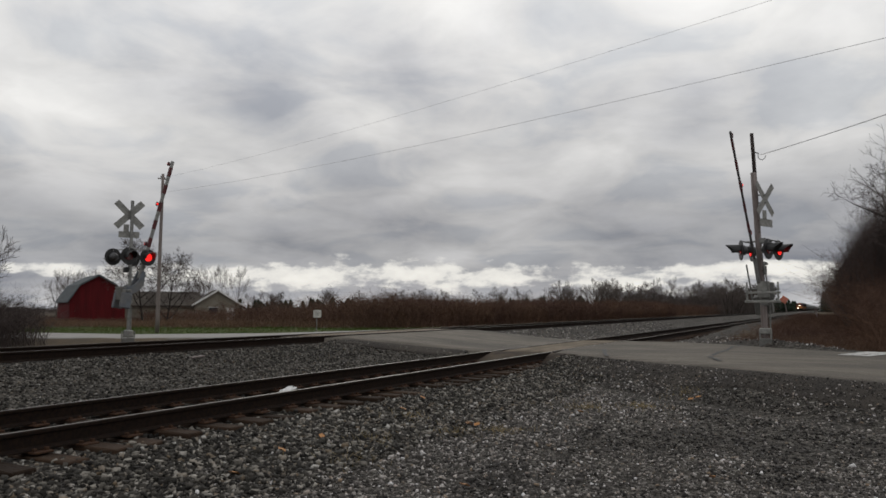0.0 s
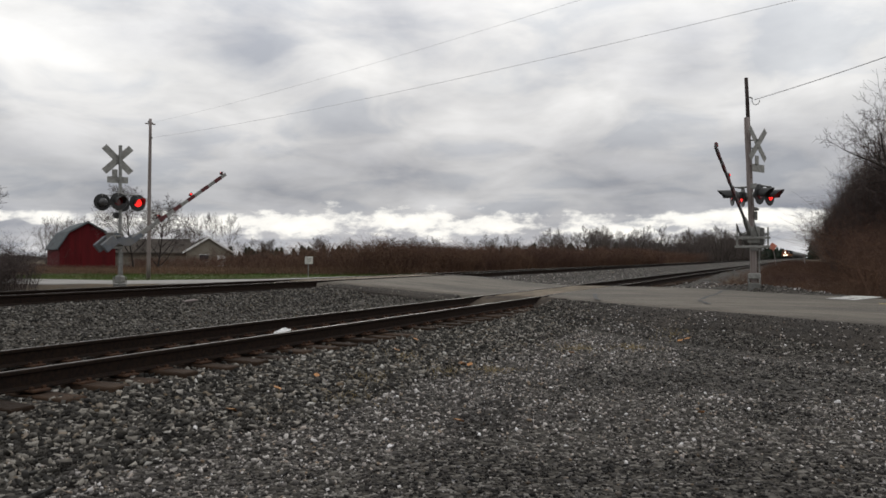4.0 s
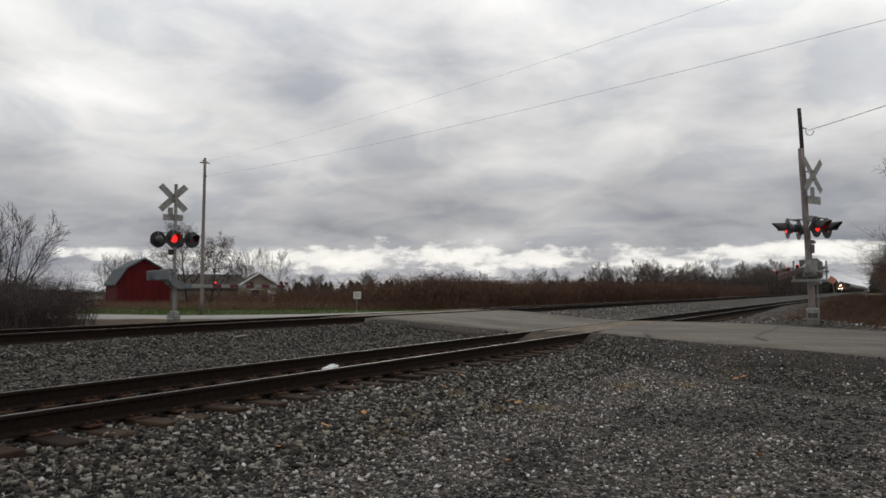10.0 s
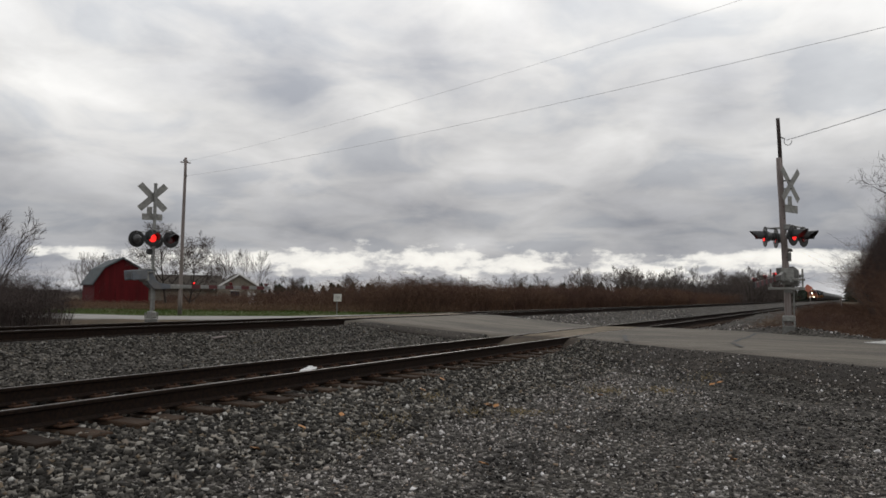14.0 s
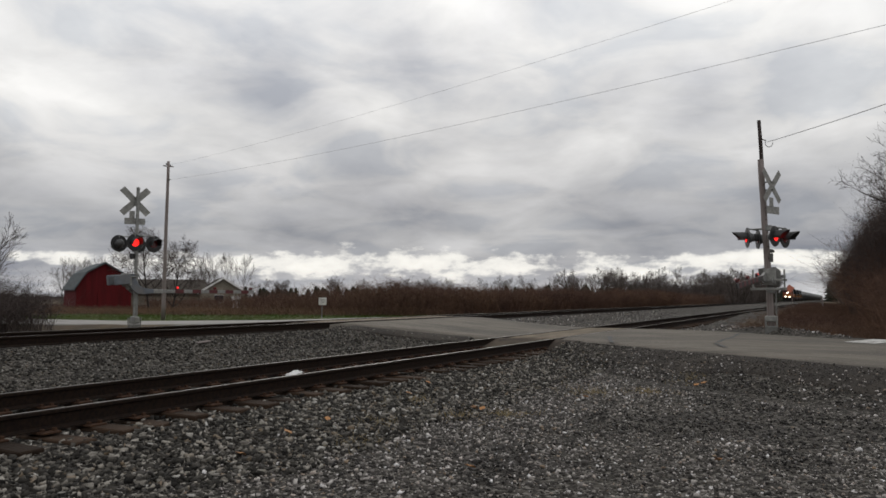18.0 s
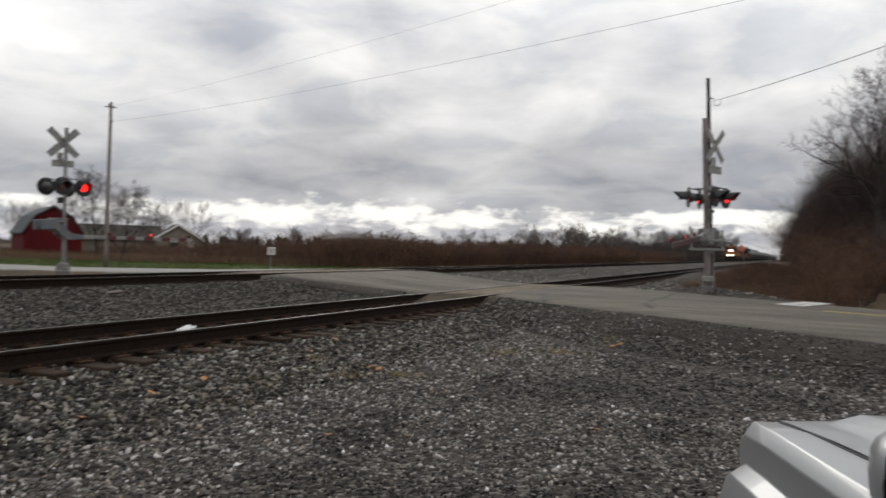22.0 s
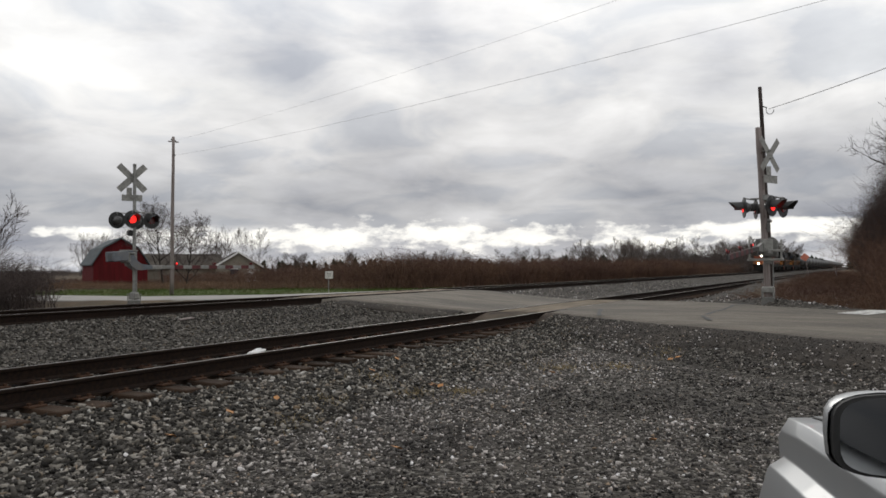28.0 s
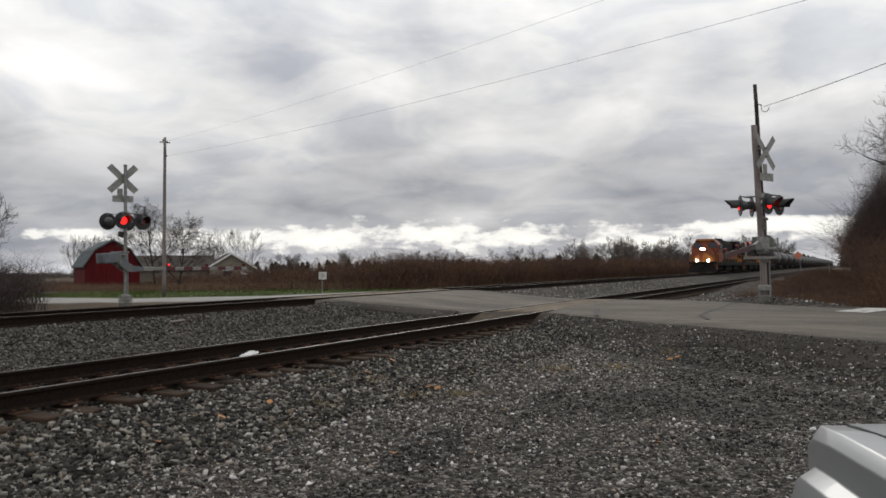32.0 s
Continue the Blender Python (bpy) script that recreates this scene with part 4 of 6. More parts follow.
def crown_tree(name, seed, height, r0, label, first=0.35, angle=(32, 62), limbs=2, depth=4, droop=0.0, more=0.45, fine=0.006, mat="twig", stems=1, reach=0.55, rise=0.05):
    """A bare broad-crowned tree: a trunk, limbs set round it, and four orders of crooked side branches down to twigs."""
    rng = np.random.default_rng(seed)
    thick, thin = [], []
    counts = (7, 6, 5, 4, 3)

    def branch(q, d, length, r, level):
        n, az, end = counts[level], rng.uniform(0, 6.28), r * (0.35 if level else 0.3)
        for i in range(n):
            d = d + rng.normal(0, 0.06 if level == 0 else 0.15, 3) + np.array([0, 0, 0.0 if level == 0 else rise - droop * level])
            d = d / np.linalg.norm(d)
            e = q + d * length / n
            ra, rb = r + (end - r) * i / n, r + (end - r) * (i + 1) / n
            (thick if ra > 0.0035 else thin).append((*q, *e, ra, rb))
            q, f = e, (i + 1) / n
            if level >= depth or f < (first if level == 0 else 0.25):
                continue
            for _ in range(limbs if level == 0 else 1 + (rng.uniform() < more)):
                az += 2.4 + rng.normal(0, 0.3)
                a = math.radians(rng.uniform(*angle)) * (1.2 - 0.5 * f if level == 0 else 1.0)
                u = np.cross(d, (0.3, 0.2, 1.0) if abs(d[2]) < 0.9 else (1.0, 0, 0))
                u = u / np.linalg.norm(u)
                w = np.cross(d, u)
                side = d * math.cos(a) + (u * math.cos(az) + w * math.sin(az)) * math.sin(a)
                branch(q, side, length * (reach if level == 0 else 0.58) * (1.25 - 0.6 * f) * rng.uniform(0.75, 1.15), rb * (0.68 if level == 0 else 0.62), level + 1)

    for k in range(stems):
        a, out = 2 * np.pi * k / stems + rng.uniform(-0.4, 0.4), (0.0 if stems == 1 else rng.uniform(0.15, 0.5))
        branch(np.array([0.03 * np.cos(a) * (stems > 1), 0.03 * np.sin(a) * (stems > 1), -0.02]), np.array([out * np.cos(a), out * np.sin(a), 1.0]) / math.hypot(out, 1.0), 1.0 if stems == 1 else rng.uniform(0.7, 1.0), r0 / height, 0)
    k = height / max(max(b[5] for b in thick), max(b[5] for b in thin))
    t = thing(name, (0, 0, 0), label, "tree", "bare trees")
    bars("trunk", np.array(thick) * k, 6, "bark", t, "grey-brown trunk and limbs")
    thin = np.array(thin) * k
    thin[:, 6:] = np.maximum(thin[:, 6:], fine)
    bars("crown", thin, 3, mat, t, "bare twigs")
    return t


KINDS = {
    "tall": crown_tree("bare_tree", 11, 14.5, 0.24, "tall leafless tree with a twiggy crown", first=0.3, angle=(24, 48), fine=0.007, more=0.12, mat="dark_twig", reach=0.5, rise=0.09),
    "oak": crown_tree("bare_tree", 5, 10.9, 0.34, "leafless broad-crowned tree at the edge of the roadside wood", first=0.36, angle=(34, 66), fine=0.007, more=0.22, mat="dark_twig", reach=0.60),
    "thin": crown_tree("bare_tree", 23, 9.0, 0.07, "slim leafless tree standing in the field", first=0.25, angle=(18, 36), depth=3, fine=0.010, reach=0.5, rise=0.12),
    "fan": crown_tree("bare_tree", 29, 9.5, 0.09, "leafless fan-shaped tree with several stems in the field", first=0.2, angle=(18, 38), depth=3, fine=0.010, stems=4, reach=0.5, rise=0.1, limbs=1),
    "round": crown_tree("bare_tree", 8, 9.6, 0.17, "leafless round-crowned tree behind the signal", first=0.24, angle=(36, 70), fine=0.010, more=0.4, reach=0.58, rise=0.03, mat="dark_twig"),
    "multi": crown_tree("bare_shrub", 14, 5.1, 0.05, "tall many-stemmed leafless shrub", stems=7, first=0.25, angle=(18, 40), depth=3, fine=0.006, limbs=1, more=0.2, reach=0.45, rise=0.08, mat="dark_twig"),
    "far": crown_tree("bare_tree", 31, 11.0, 0.14, "distant leafless tree on the skyline", first=0.2, angle=(22, 46), depth=3, fine=0.022, stems=3, limbs=1, more=0.2, reach=0.5, rise=0.08),
}
USED = set()


def plant(kind, x, y, turn=0, z=None):
    m = pose(x, y, land(x, y) if z is None else z, 0, 0, turn)
    if kind in USED:
        return copy_thing(KINDS[kind], m)
    USED.add(kind)
    KINDS[kind].matrix_basis = m
    return KINDS[kind]


# right-hand wood along the track
wood = np.random.default_rng(3)
plant("oak", 4.2, 40, 200)
plant("tall", 6.6, 44, 130)
plant("oak", 7.6, 38.5, 75)
plant("tall", 11.2, 38, 290)
plant("oak", 10.0, 46, 310)
plant("tall", 5.2, 52, 10)
for i in range(24):
    x, y = 6.0 + wood.uniform(0, 9) + 0.02 * i, 52 + 7.5 * i + wood.uniform(-3, 3)
    plant(("tall", "oak", "round")[i % 3], x, y, wood.uniform(0, 360))
# singles and groups in the fields
plant("round", -62.8, 53.3, 40)
plant("round", -62.2, 55.6, 190, -1.4)
plant("fan", -91.3, 88.8, 0)
plant("thin", -88.7, 91.4, 80)
plant("thin", -87.1, 92.9, 200)
plant("fan", -120.6, 88.3, 150)
plant("fan", -126.3, 89.0, 10)
plant("fan", -117.0, 88.0, 60)
plant("multi", -30.85, 15.65, 30)
plant("multi", -31.85, 16.75, 75)
plant("multi", -34.65, 15.95, 200)
plant("multi", -39.45, 15.75, 100)
plant("multi", -36.65, 15.05, 320)
plant("thin", -150, 205, 60)
for i in range(80):
    plant("far", -21.5 - 55 * wood.uniform(0, 1) ** 1.6, 190 + wood.uniform(0, 140), wood.uniform(0, 360), -0.3 - 4.0 * wood.uniform(0, 1) ** 2)
for i in range(26):
    plant("far", -330 + 9.5 * i + wood.uniform(-4, 4), 300 + wood.uniform(-25, 25), wood.uniform(0, 360))


def brush(name, seed, spots, heights, width, mat, label, category="brush", twigs=4, lean=0.18, fan=1.0):
    """Upright dead stems with fans of finer twigs, one sheet of growth."""
    rng = np.random.default_rng(seed)
    n = len(spots)
    xy, h = np.array(spots), np.array(heights)[:, None]
    base = np.column_stack([xy, [land(x, y) - 0.05 for x, y in spots]])
    mid = base + np.column_stack([rng.normal(0, lean * 0.7, (n, 2)), np.full(n, 0.5)]) * h
    tip = mid + np.column_stack([rng.normal(0, lean * 1.2, (n, 2)), rng.uniform(0.1, 0.45, n)]) * h
    w = np.full(n, width)
    rows = [np.column_stack([base, mid, w, w * 0.7]), np.column_stack([mid, tip, w * 0.7, w * 0.2])]
    for _ in range(twigs):
        f = rng.uniform(0.25, 0.95, (n, 1))
        p = np.where(f < 0.55, base + (mid - base) * f / 0.55, mid + (tip - mid) * (f - 0.55) / 0.45)
        q = p + np.column_stack([rng.normal(0, 0.26 * fan, (n, 2)), rng.uniform(-0.02, 0.34, n)]) * h * (1.15 - 0.6 * f)
        rows.append(np.column_stack([p, q, w * 0.5, w * 0.15]))
        q2 = p + (q - p) * 0.5 + np.column_stack([rng.normal(0, 0.16 * fan, (n, 2)), rng.uniform(-0.04, 0.18, n)]) * h
        rows.append(np.column_stack([p + (q - p) * 0.5, q2, w * 0.35, w * 0.12]))
    return tagged(bars(name, np.concatenate(rows), 3, mat), label, category, kind="stuff")


def scatter(seed, n, x0, x1, y0, y1, keep=None):
    rng = np.random.default_rng(seed)
    out = []
    while len(out) < n:
        x, y = rng.uniform(x0, x1), rng.uniform(y0, y1)
        if keep is None or keep(x, y):
            out.append((x, y))
    return out


def rolling(spots, low, high, seed, scale=0.15):
    rng = np.random.default_rng(seed)
    return [(low + (high - low) * (0.5 + 0.5 * noise.noise((x * scale, y * scale, 5)))) * rng.uniform(0.7, 1.06) for x, y in spots]


# red-brown brush along the far side of the main track
s1 = scatter(21, 6500, -33, -26, 45, 150) + scatter(22, 3500, -46, -33, 45, 150) + scatter(23, 4500, -34, -25.5, 150, 420)
brush("brush_belt", 24, s1, rolling(s1, 2.1, 3.8, 25), 0.017, "brush", "dense belt of red-brown leafless brush along the track", lean=0.3, twigs=6)
# dead weeds over the fields on the left
s2 = scatter(31, 9000, -125, -34, 48, 120, lambda x, y: y > 50 + 0.05 * abs(x + 40))
brush("weed_field", 32, s2, [h * (1.85 if math.atan2(-x, y + 0.9) < 0.86 else 0.75) for h, (x, y) in zip(rolling(s2, 0.7, 1.5, 33, 0.08), s2)], 0.017, "brush", "field of tall dead brown weeds", "weeds", twigs=3, lean=0.25)
s3 = scatter(34, 4200, -75, -26, 36, 52, lambda x, y: y > 43 + 0.1 * (x + 50) + 2 * noise.noise((x * 0.2, y * 0.2, 1)))
brush("weed_verge", 35, s3, rolling(s3, 0.5, 1.1, 36), 0.011, "weed", "dry tan weeds at the edge of the grass", "weeds", twigs=3, lean=0.3)
# blades on the mown verge
s13 = scatter(37, 9000, -62, -20, 27, 48, lambda x, y: y > along(EDGE_FAR, x) + 0.8 and x < -20.5 - (y - 30) * 0.25)
brush("verge_grass", 38, s13, rolling(s13, 0.10, 0.30, 39, 0.3), 0.012, "grass", "short green and yellowed grass on the verge", "grass", twigs=2, lean=0.4)
# brush between the far track and the road on the left
s4 = scatter(41, 11000, -48, -24.5, 6, 20, lambda x, y: y < along(EDGE_NEAR, x) - 1.3 - 0.8 * noise.noise((x * 0.3, 2, 0)) and (x < -25 - (y - 10) * 0.15 or y < 14))
brush("roadside_brush", 42, s4, rolling(s4, 1.1, 2.9, 43, 0.25), 0.010, "dark_twig", "tangled leafless brush beside the road", twigs=7, lean=0.2, fan=0.8)
# undergrowth in front of the wood on the right
s5 = scatter(51, 6500, 1.2, 14, 22, 70, lambda x, y: y > along(EDGE_FAR, x) + 2.6 and not (2.6 < x < 6.2 and y < 29.5))
brush("wood_undergrowth", 52, s5, [h * (1 + 0.02 * (p[1] - 24)) for h, p in zip(rolling(s5, 1.6, 3.6, 53, 0.2), s5)], 0.009, "brush", "dense leafless undergrowth in front of the wood", twigs=6, lean=0.3)
s6 = scatter(54, 3000, 0.6, 12, 70, 260)
brush("wood_undergrowth", 55, s6, rolling(s6, 6.0, 9.0, 56, 0.2), 0.025, "twig", "leafless undergrowth along the wood edge", twigs=6, lean=0.22)
s7 = scatter(57, 6000, -3.0, 2.5, 24.5, 90, lambda x, y: x > -3.0 + 0.4 * noise.noise((y * 0.3, 0, 0)) and y > along(EDGE_FAR, x) + 1.0)
brush("track_weeds", 58, s7, rolling(s7, 0.5, 1.25, 59), 0.007, "brush", "low dead weeds between track and wood", "weeds", twigs=4, lean=0.35)
sap = np.random.default_rng(74)
for seed, n, mat in ((71, 3600, "dark_twig"), (78, 3200, "brush")):
    s8 = scatter(seed, n, 0.9, 13, 40, 82)
    brush("saplings", seed + 1, s8, [min(11.0, 4.2 + 1.7 * (x - 0.9) + 0.03 * (y - 42)) * sap.uniform(0.55, 1.05) for x, y in s8], 0.009, mat, "dense leafless saplings filling the wood edge", "saplings", twigs=10, lean=0.10, fan=0.42)
s12 = scatter(88, 2600, 0.7, 4.2, 41, 64)
brush("saplings", 89, s12, [min(8.0, 4.4 + 1.9 * (x - 0.7)) * sap.uniform(0.7, 1.02) for x, y in s12], 0.008, "dark_twig", "steep dense edge of leafless saplings", "saplings", twigs=9, lean=0.06, fan=0.22)
s11 = scatter(75, 1800, 4.0, 14, 30, 42)
brush("saplings", 76, s11, rolling(s11, 3.0, 6.0, 77, 0.2), 0.008, "dark_twig", "dark saplings among the trees", "saplings", twigs=9, lean=0.14, fan=0.6)


def conifers(seed, n, x0, x1, y0, y1, low, high):
    rng = np.random.default_rng(seed)
    v, f = [], []
    for _ in range(n):
        x, y, h = rng.uniform(x0, x1), rng.uniform(y0, y1), rng.uniform(low, high)
        z = -0.4
        for k in range(6):
            r, zz = h * 0.36 * (1 - (k / 6.5) ** 2), z + h * (0.08 + 0.15 * k)
            at = len(v)
            for j in range(7):
                a = 2 * math.pi * j / 7 + rng.uniform(-0.3, 0.3)
                v.append((x + r * math.cos(a) * rng.uniform(0.7, 1.25), y + r * math.sin(a) * rng.uniform(0.7, 1.25), zz - rng.uniform(0, 0.06) * h))
            v.append((x, y, zz + h * 0.22))
            f += [(at + j, at + (j + 1) % 7, at + 7) for j in range(7)]
    return tagged(array_mesh("far_conifers", v, f, "conifer"), "dark line of distant conifers", "far woods", kind="stuff")


conifers(61, 150, -330, -150, 270, 330, 4, 7.5)
conifers(62, 60, -150, -20, 330, 420, 6, 9)
conifers(64, 60, -58, -19, 430, 560, 6, 9)
conifers(65, 22, -3, 6, 330, 520, 6, 10)

# low dense growth under the distant trees
s9 = scatter(81, 2200, -85, -20.5, 190, 320, lambda x, y: noise.noise((x * 0.09, y * 0.05, 3)) > -0.15 + 0.008 * (-x - 40))
brush("far_thicket", 82, s9, rolling(s9, 1.5, 5.0, 83, 0.09), 0.028, "twig", "dense distant thicket under the skyline trees", twigs=6, lean=0.35)
s14 = scatter(87, 1500, -52, -23, 205, 300)
brush("far_thicket", 90, s14, rolling(s14, 3.5, 8.5, 91, 0.06), 0.030, "dark_twig", "dense dark grove beyond the brush belt", twigs=7, lean=0.3)
s10 = scatter(84, 5000, -560, -66, 180, 300, lambda x, y: y > 230 or x < -200)
brush("far_thicket", 85, s10, rolling(s10, 2.0, 5.0, 86, 0.03), 0.04, "dark_twig", "low dark distant hedge line", twigs=5, lean=0.4)


# ---- the train ----
def lower(t, k):
    """Low-built stock: all heights above the rail shrink alike."""
    for p in t.children_recursive:
        for v in p.data.vertices:
            v.co.z *= k
    return t


def locomotive(front, lit, label, body="orange"):
    t = thing("locomotive", (FAR_X, front, FAR_RAIL), label, "locomotive", "train")
    # nose towards -y
    part("frame", box((2.9, 21.5, 0.45), (0, 11, 1.15), bevel=0.04), "loco_black", t, "black underframe")
    part("nose", prism([(-1.0, 1.4), (1.0, 1.4), (1.0, 2.55), (0.72, 3.02), (-0.72, 3.02), (-1.0, 2.55)], 1.5, pose(0, 1.2, 0)), body, t, "short nose")
    part("nose_band", prism([(-1.02, 1.45), (1.02, 1.45), (1.02, 1.95), (0.35, 2.55), (-0.35, 2.55), (-1.02, 1.95)], 1.54, pose(0, 1.2, 0)), "yellow", t, "yellow wedge on the nose")
    part("nose_door", box((0.42, 0.05, 1.0), (-0.2, 0.42, 2.1), bevel=0.02), body, t)
    part("cab", prism([(-1.42, 1.4), (1.42, 1.4), (1.42, 3.55), (0.85, 4.3), (-0.85, 4.3), (-1.42, 3.55)], 2.6, pose(0, 3.2, 0)), body, t, "driving cab")
    part("visor", prism([(-1.0, 4.12), (1.0, 4.12), (0.82, 4.36), (-0.82, 4.36)], 0.5, pose(0, 1.95, 0)), "yellow", t, "cab roof edge")
    part("walkway", box((2.8, 0.9, 0.10), (0, 0.55, 1.42)), "loco_black", t)
    for x in (-1.2, 1.2):
        part("grab_rail", tube((x, 0.25, 1.45), (x, 0.25, 2.5), 0.03, sides=6), "yellow", t)
    for x in (-0.78, 0.78):
        part("windscreen", box((0.85, 0.06, 0.62), (x, 1.88, 3.52), bevel=0.02), "window", t, "dark windscreen pane")
    for s in (-1, 1):
        part("side_window", box((0.06, 1.5, 0.6), (s * 1.49, 3.2, 3.35)), "window", t)
    part("long_hood", prism([(-0.95, 1.4), (0.95, 1.4), (0.95, 4.0), (0.7, 4.3), (-0.7, 4.3), (-0.95, 4.0)], 15.5, pose(0, 12.3, 0)), "loco_black", t, "sooty black engine hood")
    part("hood_stripe", box((1.94, 15.4, 0.7), (0, 12.3, 2.2)), body, t, "hood stripe")
    part("hood_top", box((1.6, 15.4, 0.12), (0, 12.3, 4.33)), "loco_black", t)
    part("radiator", box((2.9, 3.6, 0.9), (0, 18, 4.0), bevel=0.1), "loco_black", t, "black radiator wing")
    part("exhaust", box((0.9, 1.2, 0.35), (0, 11, 4.5)), "loco_black", t)
    for x in (-0.35, 0.35):
        part("number_board", box((0.5, 0.08, 0.22), (x * 2.2, 1.88, 4.08)), "loco_black", t)
    part("headlight_case", box((0.56, 0.14, 0.26), (0, 0.42, 2.95), bevel=0.02), "loco_black", t)
    part("snow_plough", prism([(-1.45, 0.15), (1.45, 0.15), (1.3, 0.95), (-1.3, 0.95)], 0.5, pose(0, 0.1, 0)), "loco_black", t)
    part("coupler", box((0.25, 0.6, 0.25), (0, -0.2, 0.95)), "loco_black", t)
    for s in (-1, 1):
        part("handrail", tube((s * 1.42, 0.4, 2.45), (s * 1.42, 21.2, 2.45), 0.03, sides=6), "yellow", t)
        for k in range(8):
            part("stanchion", tube((s * 1.42, 0.5 + 2.9 * k, 1.4), (s * 1.42, 0.5 + 2.9 * k, 2.45), 0.025, sides=6), "yellow", t)
        part("step_well", box((0.3, 0.5, 0.8), (s * 1.3, 0.5, 0.85)), "orange", t)
    part("fuel_tank", box((2.5, 4.6, 0.75), (0, 10.8, 0.62), bevel=0.12), "loco_black", t)
    for y in (4.3, 17.4):
        bogie = part("bogie", box((2.3, 4.4, 0.5), (0, y, 0.62), bevel=0.06), "loco_black", t)
        for k in (-1.65, 0, 1.65):
            for s in (-1, 1):
                part("wheel", tube((s * 0.72, y + k, 0.52), (s * 0.82, y + k, 0.52), 0.52, sides=16), "rail", bogie)
    if lit:
        for x, z, r in ((-0.12, 3.05, 0.13), (0.12, 3.05, 0.13), (-0.58, 1.6, 0.15), (0.58, 1.6, 0.15)):
            part("headlight", tube((x, 0.36 if z > 2 else 0.1, z), (x, 0.33 if z > 2 else 0.05, z), r, sides=14), "headlight", t, "lit headlight")
    return lower(t, 0.87)


def tank_car(front):
    t = thing("tank_car", (FAR_X, front, FAR_RAIL), "grimy black rail tank car", "tank car", "train")
    bm = bmesh.new()
    lathe([(0.0, 0.9), (0.8, 1.0), (1.3, 1.35), (1.5, 1.9), (1.5, 15.9), (1.3, 16.45), (0.8, 16.8), (0.0, 16.9)], 20, pose(0, 0, 2.6, -90, 0, 0), bm)
    part("tank", bm, "tank", t, "black cylindrical tank", smooth=True)
    part("sill", box((0.6, 17.0, 0.35), (0, 8.9, 0.98)), "loco_black", t)
    part("dome_platform", box((1.5, 1.8, 0.1), (0, 8.9, 4.12)), "galv", t, "grey platform round the dome")
    part("dome", tube((0, 8.9, 4.0), (0, 8.9, 4.5), 0.5, sides=14), "tank", t)
    for s in (-1, 1):
        part("platform_rail", tube((s * 0.75, 8.0, 4.6), (s * 0.75, 9.8, 4.6), 0.02, sides=6), "galv", t)
        part("ladder", box((0.05, 0.45, 2.6), (s * 1.52, 8.9, 2.7)), "galv", t)
    for y in (2.2, 15.6):
        bogie = part("bogie", box((2.2, 2.5, 0.4), (0, y, 0.6), bevel=0.05), "loco_black", t)
        for k in (-0.88, 0.88):
            for s in (-1, 1):
                part("wheel", tube((s * 0.72, y + k, 0.45), (s * 0.82, y + k, 0.45), 0.45, sides=14), "rail", bogie)
    return lower(t, 0.87)


TRAIN = [locomotive(0, True, "lead orange diesel locomotive with bright headlights"), locomotive(0, False, "second dark sooty diesel locomotive with orange bands", "loco_black"), locomotive(0, False, "third dark sooty diesel locomotive", "loco_black")]
TRAIN += [tank_car(0)]
for _ in range(27):
    TRAIN.append(copy_thing(TRAIN[3], pose(FAR_X, 0, FAR_RAIL)))
OFFSETS = [0.0, 22.6, 45.2] + [67.8 + 17.9 * k for k in range(28)]


